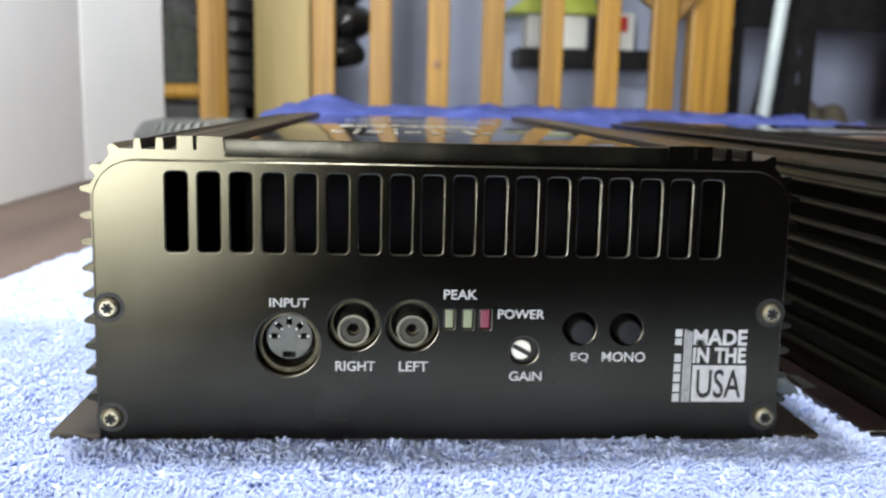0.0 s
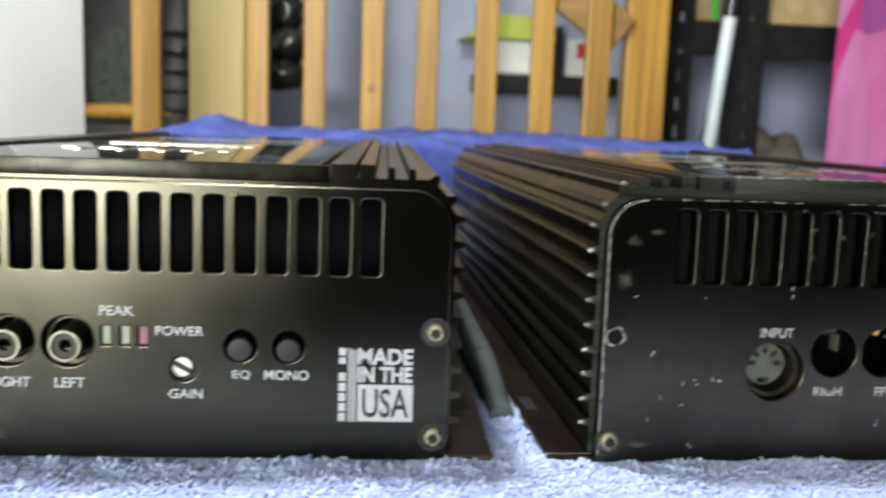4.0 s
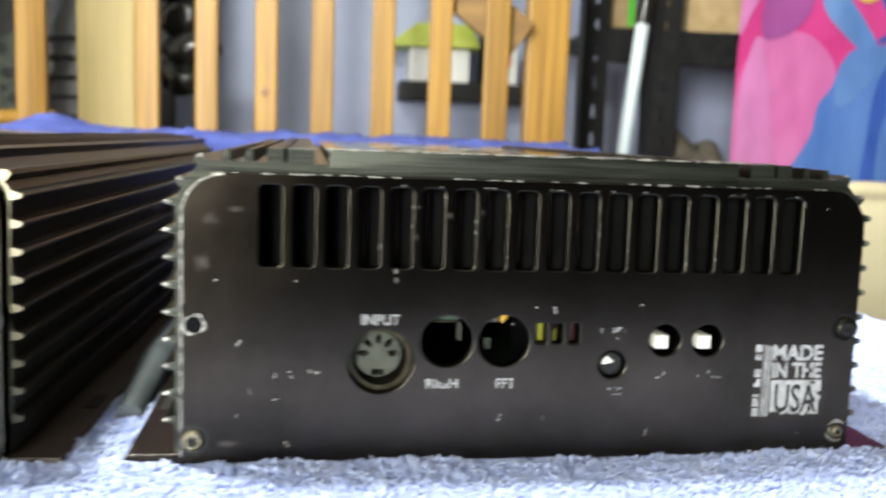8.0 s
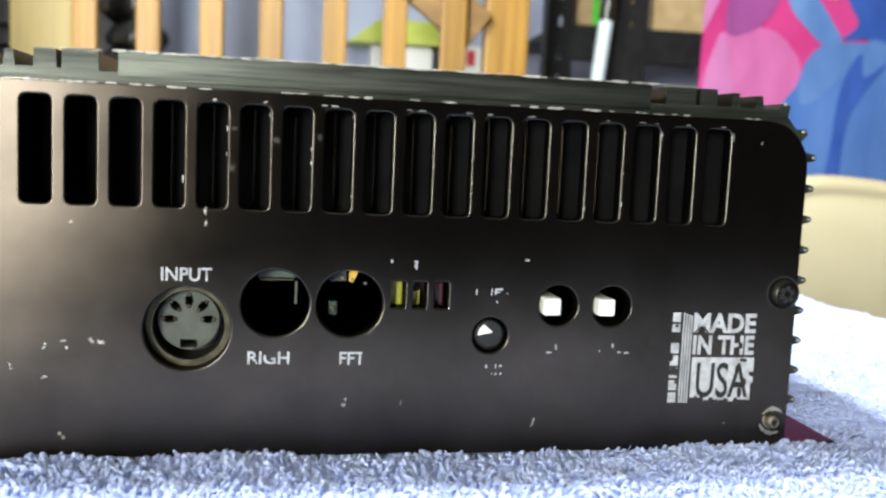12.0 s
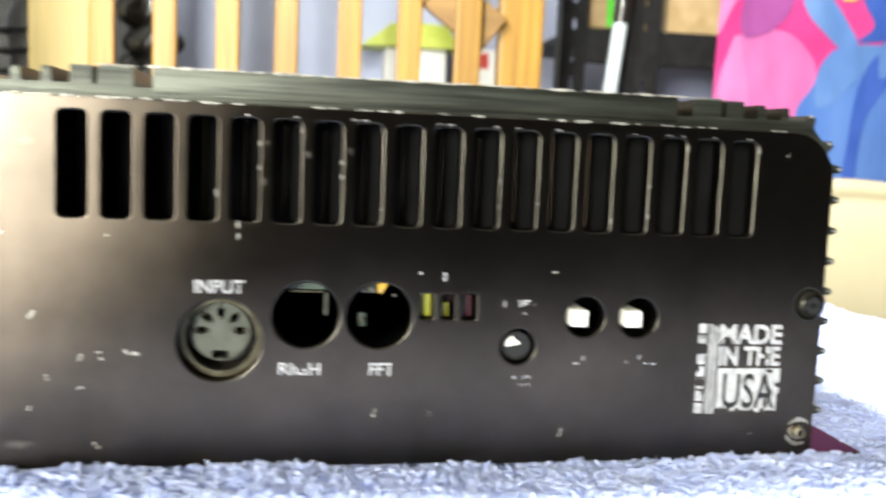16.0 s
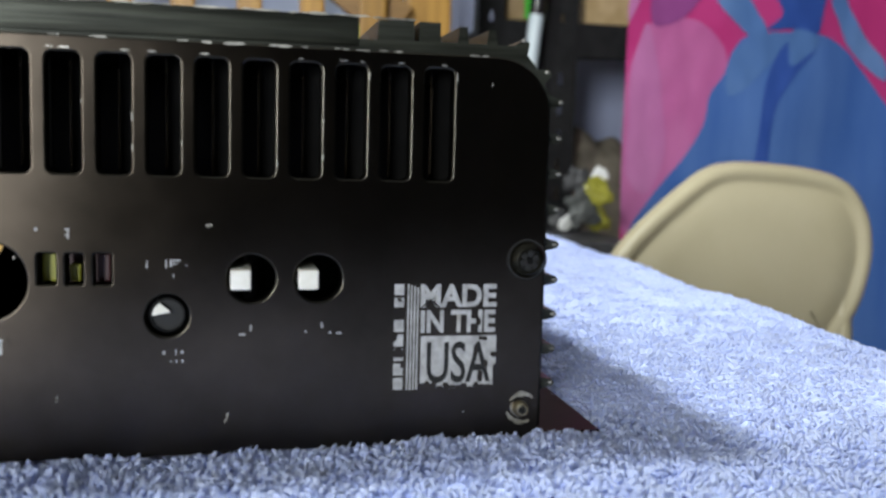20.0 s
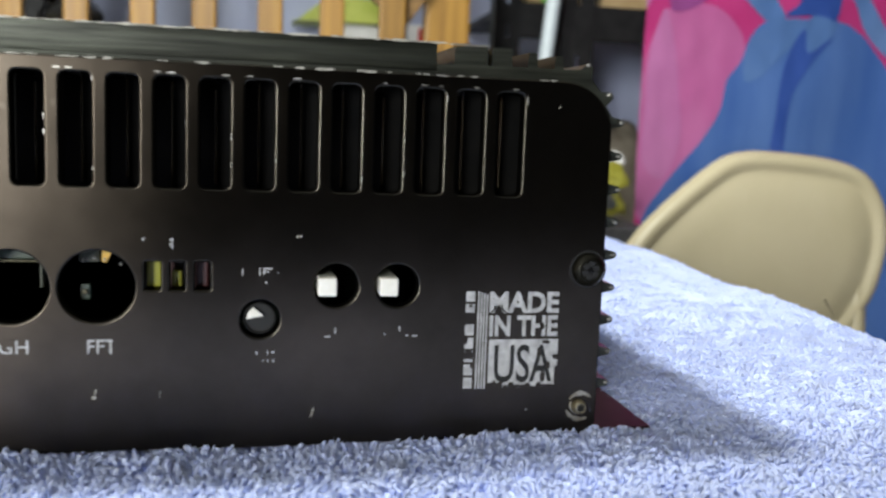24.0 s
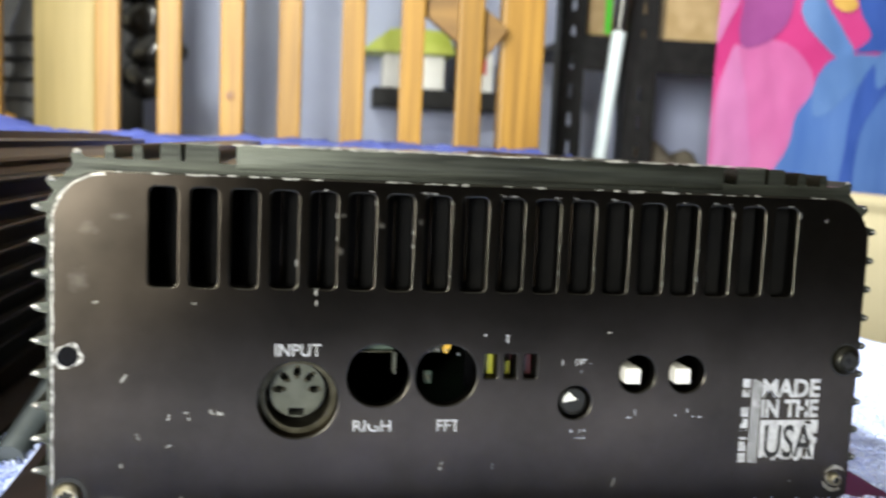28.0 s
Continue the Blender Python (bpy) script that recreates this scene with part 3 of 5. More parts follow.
def logo(parent, material, worn):
    for z0, z1 in [(0.0103 + 0.00256 * i, 0.0103 + 0.00256 * i + 0.0021) for i in range(5)] + [(0.0249, 0.0265), (0.0270, 0.0289)]:
        bars([(0.1422, 0.1439, z0, z1)], parent, material, "badge_bar", "short printed bar")
    for k in range(4):
        x = 0.1445 + 0.00056 * k
        bars([(x, x + 0.00032, 0.0102, 0.0289 - 0.0002 * k)], parent, material, "badge_stripe", "thin printed stripe")
    word("MADE", (0.1468, 0.1605, 0.0248, 0.0289), parent, material, bold=0.035)
    word("IN THE", (0.1469, 0.1604, 0.0203, 0.0243), parent, material, bold=0.035)
    field = rounded(0.1470, 0.1607, 0.0103, 0.0197, 0.0001, 1)
    part("badge_field", extrude_outline(field, [], -0.00006, -0.00002), material, parent, "printed pale rectangle")
    part("lettering", text_mesh("USA", 0.1481, 0.1597, 0.0113, 0.0187, -0.00016, bold=0.012), SOCKET_BLACK, parent, "dark letters USA on a pale field")
    if worn:
        rng = random.Random(5)
        gone = [(0.1472 + 0.0011 * k, 0.0102 + rng.uniform(0, 0.0005), 0.0006, rng.uniform(0.0002, 0.0011)) for k in range(13)]
        gone += [(0.1578, 0.0124, 0.0005, 0.0011), (0.1588, 0.0146, 0.0004, 0.0007), (0.1569, 0.0172, 0.0004, 0.0010), (0.1605, 0.0125, 0.0004, 0.0022), (0.1602, 0.0163, 0.0006, 0.0005)]
        gone += [(0.1582, 0.0192, 0.0008, 0.0004), (0.1573, 0.0222, 0.0005, 0.0007), (0.1430, 0.0168, 0.0010, 0.0008), (0.1424, 0.0196, 0.0004, 0.0007), (0.1437, 0.0148, 0.0003, 0.0006), (0.1431, 0.0262, 0.0004, 0.0003)]
        rubbed(parent, gone, 5)


def chips(parent, rng, count, spots, name="paint_chip", size=(0.0004, 0.0014), stretch=2.6):
    """Small bare-metal chips along edges; spots gives a line as two points to scatter along."""
    bm = bmesh.new()
    for _ in range(count):
        a, b, nrm = rng.choice(spots)
        p = Vector(a).lerp(Vector(b), rng.random())
        along = (Vector(b) - Vector(a)).normalized()
        n = Vector(nrm)
        side = along.cross(n)
        l, w = rng.uniform(*size) * stretch, rng.uniform(*size) * (0.36 if stretch > 2 else 0.7)
        k = 7
        vs = []
        for i in range(k):
            t = 2 * math.pi * i / k
            vs.append(bm.verts.new(p + n * 0.00012 + along * l * rng.uniform(0.6, 1.2) * math.cos(t) + side * w * rng.uniform(0.5, 1.3) * math.sin(t)))
        bm.faces.new(vs)
    return tagged(part(name, bm, BARE_METAL, parent), "bare metal where the black finish is chipped", "", "", "stuff")


def scratches(parent, rng, marks):
    """Single marks in the finish: place, half length, half width and slant; each is a run of ragged flakes."""
    for x, z, l, w, a in marks:
        bm = bmesh.new()
        c, s = math.cos(radians(a)), math.sin(radians(a))
        for k in range(4):
            u, v = l * 0.9 * rng.uniform(-0.8, 0.8), w * 0.5 * rng.uniform(-1, 1)
            fl, fw = l * rng.uniform(0.25, 0.55), w * rng.uniform(0.30, 0.70)
            vs = []
            for i in range(8):
                t = 2 * math.pi * i / 8
                p, q = u + fl * rng.uniform(0.4, 1.2) * math.cos(t), v + fw * rng.uniform(0.3, 1.3) * math.sin(t)
                vs.append(bm.verts.new((x + p * c - q * s, -0.0001 - 0.00001 * k, z + p * s + q * c)))
            bm.faces.new(vs)
        part("scratch", bm, SCRATCH_PALE, parent, "bare metal scratch")


def arc_line(cx, cz, rx, rz, a0, a1, w, rng):
    """An uneven curved strip, as a screwdriver leaves it."""
    n = 14
    outer, inner = [], []
    for i in range(n + 1):
        t = radians(a0 + (a1 - a0) * i / n)
        k = w * (0.35 + 0.65 * math.sin(math.pi * i / n)) * rng.uniform(0.7, 1.3)
        outer.append((cx + (rx + k) * math.cos(t), cz + (rz + k) * math.sin(t)))
        inner.append((cx + (rx - k) * math.cos(t), cz + (rz - k) * math.sin(t)))
    return extrude_outline(outer + inner[::-1], [], -0.00022, 0.0002)


def rubbed(parent, patches, seed):
    """Ragged patches where the print is gone: centre and half sizes."""
    rng = random.Random(seed)
    bm = bmesh.new()
    for j, (cx, cz, rx, rz) in enumerate(patches):
        vs = []
        for i in range(12):
            t = 2 * math.pi * i / 12
            k = 1 / max(abs(math.cos(t)), abs(math.sin(t)))
            vs.append(bm.verts.new((cx + rx * k * rng.uniform(0.82, 1.12) * math.cos(t), -0.00024 - 0.00001 * (j % 3), cz + rz * k * rng.uniform(0.82, 1.12) * math.sin(t))))
        bm.faces.new(vs)
    return tagged(part("worn_patch", bm, PANEL_WORN, parent), "patches where the print has rubbed off", "", "", "stuff")


def worn_edge(parent, rng, path):
    """A thin uneven line of bare metal along the panel's edge."""
    pts = []
    for a, b in zip(path, path[1:]):
        n = max(2, int(math.dist(a, b) / 0.0009))
        pts += [(a[0] + (b[0] - a[0]) * i / n, a[1] + (b[1] - a[1]) * i / n) for i in range(n)]
    bm = bmesh.new()
    rows = []
    for i, p in enumerate(pts):
        q = pts[min(i + 1, len(pts) - 1)]
        o = pts[max(i - 1, 0)]
        t = Vector((q[0] - o[0], q[1] - o[1])).normalized()
        n = Vector((-t.y, t.x))
        w = 0.00022 + 0.00034 * max(0.0, 0.5 + noise.noise(Vector((i * 0.31, 2.0, 0)))) + rng.uniform(0, 0.00008)
        rows.append([bm.verts.new((p[0] + n.x * d, -0.00012, p[1] + n.y * d)) for d in (0.0003, 0.0003 + w)])
    for a, b in zip(rows, rows[1:]):
        bm.faces.new((a[0], a[1], b[1], b[0]))
    bmesh.ops.recalc_face_normals(bm, faces=bm.faces[:])
    return part("worn_edge", bm, SCRATCHED, parent, "bare metal line along the panel edge")


def amplifier(at, worn, lean, label):
    amp = thing("car_amplifier", label, "amplifier", at, "amplifiers on the towel")
    paint, sink_mat = (PANEL_WORN, SINK_WORN) if worn else (PANEL_CLEAN, SINK)
    ink = PRINT_WORN if worn else PRINT
    sink = part("heat_sink", extrude_outline(sink_profile(), [[(0.006, 0.0035), (W - 0.006, 0.0035), (W - 0.006, 0.0670), (0.006, 0.0670)]], 0.0032, LENGTH), sink_mat, amp, "black finned heat sink body with parallel ribs")
    sink.data.materials.append(SINK_END if worn else paint)
    for f in sink.data.polygons:
        f.material_index = 1 if f.normal.y < -0.9 else 0
    shade(part("top_plate", box(0.0345, W - 0.0345, 0.0062, LENGTH - 0.001, 0.0702, 0.0730, 0.0003), PLATE, amp, "gloss black plate let into the top"))
    shade(part("end_lip", box(0.0343 if worn else 0.0313, W - (0.0343 if worn else 0.0313), 0.0029, 0.0058, 0.0692, 0.0743 if worn else 0.0735, 0.0003), SINK_END if worn else SINK_WORN, amp, "raised lip above the front panel"))
    rng = random.Random(11 if worn else 7)
    x = 0.052
    for k in range(9):
        w = rng.uniform(0.004, 0.0075)
        part("emblem_bar", box(x, x + w, 0.118, 0.140, 0.0731, 0.0733), CHROME, amp, "silver printed emblem bar")
        part("emblem_bar", box(x + 0.0015, x + w - 0.0015, 0.058, 0.098, 0.0731, 0.0733) if k % 2 else box(x, x + w - 0.001, 0.070, 0.078, 0.0731, 0.0733), CHROME, amp, "silver printed emblem bar")
        x += w + 0.0008
    bm = bmesh.new()
    x = 0.050
    while x < 0.118:
        w = rng.uniform(0.0012, 0.0034)
        add_box(bm, x, x + w, 0.200, 0.206, 0.0731, 0.0732)
        x += w + 0.0012
    tagged(part("top_lettering", bm, PRINT, amp), "small unreadable line of print", "", "", "stuff")
    # front panel; on the worn unit the cut-outs sit slightly differently
    panel_top = 0.0684
    du = 0.0007 if worn else 0.0
    slots = [(a + du * (1 - i / 17), b + du * (1 - i / 17)) for i, (a, b) in enumerate(SLOTS)]
    din, jacks = ((0.0473, 0.0246), ((0.0631, 0.0295), (0.0770, 0.0296))) if worn else ((0.0464, 0.0243), ((0.0624, 0.0292), (0.0766, 0.0292)))
    windows = ((0.0848, 0.0875), (0.0890, 0.0916), (0.0932, 0.0959)) if worn else ((0.0845, 0.0869), (0.0890, 0.0916), (0.0932, 0.0959))
    lamp_z = (0.0290, 0.0340) if worn else (0.0284, 0.0332)
    gain, knobs = ((0.1045, 0.0238), ((0.1180, 0.0299), (0.1291, 0.0299))) if worn else ((0.1043, 0.0231), ((0.1180, 0.0288), (0.1297, 0.0288)))
    holes = [rounded(a, b, 0.0468, 0.0658, 0.0011, 4) for a, b in slots]
    holes += [circle(*din, 0.0078, 48)] + [circle(*j, 0.0063, 44) for j in jacks]
    holes += [rounded(a, b, *lamp_z, 0.0003, 2) for a, b in windows]
    holes += [circle(*gain, 0.0035, 28)] + [circle(*k, 0.0040, 28) for k in knobs]
    panel = part("front_panel", pressed_sheet(rounded(0.0008, W - 0.0008, 0.0003, panel_top, (0.0008, 0.0098, 0.0098, 0.0008), 10), holes, 0.0030, 0.00040, 8), paint, amp, "scuffed black front panel with vent slots" if worn else "clean satin black front panel with vent slots")
    # rounded edges take the paint with the strengthened glint
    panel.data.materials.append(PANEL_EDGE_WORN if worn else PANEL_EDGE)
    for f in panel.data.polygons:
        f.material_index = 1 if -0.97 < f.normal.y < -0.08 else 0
    part("rear_panel", extrude_outline(rounded(0.0008, W - 0.0008, 0.0003, 0.0687, (0.0008, 0.0098, 0.0098, 0.0008), 10), [], LENGTH + 0.0004, LENGTH + 0.003), paint, amp)
    shade(part("base_plate", extrude_outline([(-0.0115, -0.0002), (W + 0.0115, -0.0002), (W + 0.0115, 0.0013), (-0.0115, 0.0013)], [], 0.0012, LENGTH), FLANGE if worn else FLANGE_DARK, amp, "thin maroon base plate with mounting lips" if worn else "thin black base plate with mounting lips"))
    if worn:
        chips(amp, random.Random(21), 40, [((-0.0116, 0.004, 0.0006), (-0.0116, LENGTH - 0.01, 0.0006), (-1, 0, 0.2)), ((-0.0005, 0.0034, 0.0012), (-0.0100, 0.0034, 0.0012), (0, -1, 0.6))], "base_edge_wear", (0.0003, 0.0007), 5.0)
    # black pads on the lips paint the shade of the mounting slots
    for sx in (-0.0075, W + 0.0075):
        for vy in (0.045, LENGTH - 0.045):
            part("mounting_slot_shade", box(sx - 0.0018, sx + 0.0018, vy - 0.006, vy + 0.006, 0.0013, 0.0016, 0.0001), SOCKET_BLACK, amp, "black pad for the shade in a mounting slot")
    # inside
    part("circuit_board", box(0.008, W - 0.008, 0.012, LENGTH - 0.02, 0.0095, 0.0112), PCB, amp)
    # bracket and capacitors are coloured as dark as the shaded interior
    part("inner_bar", box(0.007, W - 0.007, 0.045, 0.047, 0.0360, 0.0665), INSIDE, amp, "bracket behind the vents with the shade painted in")
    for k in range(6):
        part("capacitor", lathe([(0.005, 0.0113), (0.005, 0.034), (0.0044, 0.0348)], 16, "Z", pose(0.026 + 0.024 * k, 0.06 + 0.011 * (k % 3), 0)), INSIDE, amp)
    if worn:
        # liner sheet, its colour taken down to the shade behind the slots
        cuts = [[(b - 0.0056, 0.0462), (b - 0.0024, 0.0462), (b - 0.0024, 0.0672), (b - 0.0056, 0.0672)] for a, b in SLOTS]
        part("vent_liner", extrude_outline([(0.0080, 0.0420), (W - 0.0080, 0.0420), (W - 0.0080, 0.0686), (0.0080, 0.0686)], cuts, 0.0080, 0.0092), LINER, amp, "inner sheet behind the vent slots with the shade painted in")
        # pale strips paint the lit inner edges seen through the slots
        bm = bmesh.new()
        for k, (a, b) in enumerate(SLOTS[3:]):
            add_box(bm, b - 0.0026, b - 0.0022, 0.0076, 0.0080, 0.0466 + 0.0006 * (k % 3), 0.0668 - 0.0009 * (k % 4))
        tagged(part("liner_glint", bm, LIT_EDGE, amp), "thin pale strips painted for the lit edges behind the vent slots", "", "", "stuff")
    # sockets and controls
    din_socket(*din, panel, SOCKET_OLIVE if worn else SOCKET_GREY)
    if not worn:
        for j in jacks:
            rca_jack(*j, panel)
    else:
        part("jack_bracket", box(0.0597, 0.0668, 0.0062, 0.0080, 0.0334, 0.0362, 0.0002), PCB, panel, "edge of a green board where the jack is missing")
        part("jack_bracket", box(0.0600, 0.0664, 0.0056, 0.0061, 0.0330, 0.0333), SOCKET_RIM, panel, "thin metal ledge")
        part("jack_bracket", box(0.0668, 0.0672, 0.0056, 0.0090, 0.0285, 0.0329), SOCKET_OLIVE, panel, "thin upright contact")
        part("jack_bracket", box(0.0732, 0.0766, 0.0056, 0.0075, 0.0331, 0.0360, 0.0003), SOCKET_OLIVE, panel, "olive plastic jack remnant")
        part("jack_bracket", box(0.0733, 0.0750, 0.0062, 0.0085, 0.0262, 0.0290, 0.0003), PCB, panel, "chipped edge of a green board")
        part("jack_bracket", box(0.0737, 0.0746, 0.0056, 0.0061, 0.0272, 0.0281, 0.0002), SOCKET_RIM, panel, "small solder pad")
        for dx, dz in ((-0.0030, 0.0038), (-0.0012, 0.0043), (0.0006, 0.0040), (0.0033, 0.0032)):
            part("solder_bead", lathe([(0.00035, 0.0054), (0.00030, 0.0050), (0.00010, 0.0048)], 8, "Y", pose(0.0770 + dx, 0, 0.0296 + dz)), BARE_METAL, panel)
        part("jack_contact", extrude_outline([(0.0771, 0.0332), (0.0778, 0.0330), (0.0795, 0.0362), (0.0772, 0.0362)], [], 0.0052, 0.0066), AMBER, panel, "amber contact tab")
    leds = (LED_YELLOW, LED_YELLOW, LED_DARKRED) if worn else (LED_GREEN, LED_GREEN, LED_RED)
    for k, ((a, b), lm) in enumerate(zip(windows, leds)):
        if worn:
            part("indicator_light", box(a + 0.0001, b - (0.0002, 0.0008, 0.0005)[k], 0.0032, 0.0060, lamp_z[0] + 0.0001, lamp_z[1] - (0.0002, 0.0020, 0.0003)[k], 0.0003), lm, panel)
            part("lamp_holder", box(a - 0.0004, b + 0.0004, 0.0061, 0.0066, lamp_z[0] - 0.0004, lamp_z[1] + 0.0004), LED_DARKRED if k else INSIDE, panel)
        else:
            part("indicator_light", box(a + 0.0002, b - 0.0002, 0.0008, 0.0050, lamp_z[0] + 0.0001, lamp_z[1] - 0.0001, 0.0003), lm, panel)
    # the worn unit's trimmer is black where its face lies in shade
    px, pr = (gain[0], 0.0026) if worn else (gain[0] - 0.0005, 0.0022)
    pot = part("gain_control", lathe([(pr * 1.1, 0.0014), (pr * 1.1, 0.0010), (pr, 0.0008), (pr, 0.0090)], 28, "Y", pose(px, 0, gain[1])), SOCKET_BLACK if worn else SWITCH_WHITE, panel, "worn trimmer with its shaded face painted black" if worn else "small white slotted trimmer")
    if not worn:
        part("trimmer_case", lathe([(0.0036, 0.0020), (0.0036, 0.0090)], 28, "Y", pose(gain[0], 0, gain[1])), SOCKET_BLACK, panel)
    # pale wedge paints the part of the face that catches light
    if worn:
        part("lit_wedge", extrude_outline([(gain[0] + a, gain[1] + b) for a, b in ((-0.0024, 0.0), (-0.0021, 0.0012), (-0.0012, 0.0021), (0.0006, 0.0006))], [], 0.0002, 0.0007), SWITCH_WHITE, pot, "lit wedge of the trimmer face, painted pale")
    else:
        # black bar on the face paints the shade in the trimmer's slot
        part("slot", box(-0.0024, 0.0024, 0.0004, 0.0010, -0.0005, 0.0005, 0, pose(px, 0, gain[1], 0, 28, 0)), SOCKET_BLACK, pot)
    for cx, cz in knobs:
        if worn:
            part("push_switch", box(cx - 0.0034, cx - 0.0001, -0.0020, 0.0100, cz - 0.0016, cz + 0.0017, 0.0003), SWITCH_WHITE, panel, "white square push switch without its cap")
        else:
            shade(part("push_button", lathe([(0.0030, 0.0060), (0.0030, -0.0022), (0.0027, -0.0026), (0.0004, -0.0027)], 28, "Y", pose(cx + 0.0002, 0, cz - 0.0003)), BUTTON_BLACK, panel, "gloss black round push button"))
    # screws
    for i, (sx, sz) in enumerate(((0.0041, 0.0332), (0.0041, 0.0060), (W - 0.0041, 0.0332), (W - 0.0041, 0.0065))):
        if worn and i == 0:
            rough = [(sx + (0.0025 + 0.0008 * noise.noise(Vector((math.cos(k * 0.2618), math.sin(k * 0.2618), 3)) * 1.3)) * math.cos(radians(15 * k)), sz + (0.0025 + 0.0008 * noise.noise(Vector((math.cos(k * 0.2618), math.sin(k * 0.2618), 3)) * 1.3)) * math.sin(radians(15 * k))) for k in range(24)]
            part("empty_screw_hole", extrude_outline(rough, [circle(sx, sz, 0.0020, 24)], -0.00015, 0.0004), SCRATCHED, panel, "screw hole with bare scratched rim")
            # no opening here: a black disc on the panel paints the hole's shade
            part("hole", lathe([(0.0020, 0.0004), (0.0020, -0.0001), (0.0001, -0.00012)], 20, "Y", pose(sx, 0, sz)), INSIDE, panel)
            continue
        if worn and i == 3:
            screw((sx - 0.0004, sz - 0.0002), panel, 35, 0.0015)
            part("gouge", arc_line(sx, sz, 0.0026, 0.0024, 40, 150, 0.0004, rng), BRASS_DULL, panel, "curled gouge over the lower screw")
            part("gouge", arc_line(sx, sz - 0.0002, 0.0029, 0.0026, 195, 300, 0.0004, rng), BRASS_DULL, panel, "curled gouge under the lower screw")
            part("gouge", arc_line(sx - 0.0004, sz, 0.0017, 0.0017, 150, 330, 0.00018, rng), SCRATCHED, panel, "scraped rim of the lower screw")
            continue
        # black ring on the panel paints the shade round the screw head
        part("washer_shade", ring(sx, sz, 0.0026, 0.0037, -0.00012, 0.0004, 28), SOCKET_BLACK, panel)
        screw((sx, sz), panel, 20 * i, 0.0033 if worn and i == 2 else 0.0027, SINK_WORN if worn and i == 2 else None)
    # print
    if not worn:
        word("INPUT", (0.0421, 0.0515, 0.0336, 0.0358), panel, ink)
        word("RIGHT", (0.0580, 0.0677, 0.0178, 0.0203), panel, ink)
        word("LEFT", (0.0735, 0.0806, 0.0178, 0.0203), panel, ink)
        word("PEAK", (0.0842, 0.0924, 0.0359, 0.0383), panel, ink)
        word("POWER", (0.0976, 0.1091, 0.0312, 0.0335), panel, ink)
        word("GAiN", (0.1008, 0.1089, 0.0155, 0.0179), panel, ink)
        word("EQ", (0.1161, 0.1205, 0.0204, 0.0228), panel, ink)
        word("MONO", (0.1239, 0.1348, 0.0205, 0.0230), panel, ink)
    else:
        word("INPUT", (0.0426, 0.0516, 0.0334, 0.0359), panel, ink)
        word("RIGH", (0.0583, 0.0660, 0.0180, 0.0204), panel, ink, label="partly rubbed-off word RIGHT")
        word("FFT", (0.0754, 0.0802, 0.0179, 0.0204), panel, ink, label="partly rubbed-off word LEFT")
        rubbed(panel, ((0.0627, 0.0200, 0.0012, 0.0006), (0.0594, 0.0181, 0.0004, 0.0005), (0.0800, 0.0201, 0.0004, 0.0005), (0.0759, 0.0179, 0.0003, 0.0004)), 9)
        frag = [(0.0845, 0.0849, 0.0377, 0.0382), (0.0890, 0.0897, 0.0378, 0.0381), (0.0893, 0.0896, 0.0364, 0.0380), (0.0890, 0.0893, 0.0369, 0.0372), (0.1013, 0.1015, 0.0317, 0.0330), (0.1043, 0.1045, 0.0317, 0.0331), (0.1050, 0.1053, 0.0319, 0.0331), (0.1053, 0.1066, 0.0328, 0.0331), (0.1053, 0.1061, 0.0323, 0.0325), (0.1054, 0.1057, 0.0302, 0.0307), (0.1074, 0.1077, 0.0321, 0.0323), (0.1038, 0.1042, 0.0174, 0.0180), (0.1058, 0.1060, 0.0173, 0.0182), (0.1066, 0.1071, 0.0176, 0.0180), (0.1050, 0.1053, 0.0161, 0.0164), (0.1058, 0.1061, 0.0160, 0.0164), (0.1068, 0.1071, 0.0160, 0.0165), (0.1160, 0.1171, 0.0204, 0.0207), (0.1178, 0.1181, 0.0211, 0.0222), (0.1269, 0.1272, 0.0207, 0.0211), (0.1296, 0.1299, 0.0215, 0.0224), (0.1309, 0.1314, 0.0205, 0.0208), (0.1322, 0.1332, 0.0204, 0.0207)]
        tagged(bars(frag, panel, ink, "print_fragment", ""), "rubbed fragments of print", "", "", "stuff")
    logo(panel, ink, worn)
    # scratches and chipped edges
    top = [((0.036, 0.0027, 0.0742), (W - 0.036, 0.0027, 0.0742), (0, -1, 0.3)), ((0.010, -0.0001, 0.0683), (W - 0.010, -0.0001, 0.0683), (0, -1, 0.3)), ((0.0253, 0.0031, 0.0741), (0.0309, 0.0031, 0.0741), (0, -1, 0.4)), ((W - 0.0309, 0.0031, 0.0741), (W - 0.0253, 0.0031, 0.0741), (0, -1, 0.4))]
    chips(amp, rng, 130 if worn else 6, top, size=(0.0002, 0.0006) if worn else (0.0001, 0.0003))
    if worn:
        lip = [((0.0322, 0.0027, 0.0742), (W - 0.0322, 0.0027, 0.0742), (0, -1, 0.5)), ((0.034, 0.0034, 0.0744), (W - 0.034, 0.0034, 0.0744), (0, -0.2, 1))]
        chips(amp, rng, 60, lip, "lip_chip", (0.0003, 0.0008), 4.0)
        chips(amp, rng, 16, [((0.012, -0.0001, 0.0682), (W - 0.012, -0.0001, 0.0682), (0, -1, 0.3))], "panel_chip", (0.0003, 0.0008), 3.0)
    rim = [((a, -0.0001, 0.0664), (b, -0.0001, 0.0664), (0, -1, 0)) for a, b in SLOTS[4:]] + [((b + 0.0005, -0.0001, 0.0480), (b + 0.0005, -0.0001, 0.0660), (0, -1, 0)) for a, b in SLOTS[3:]]
    if worn:
        chips(panel, rng, 34, rim, "slot_edge_chip", (0.00012, 0.0004))
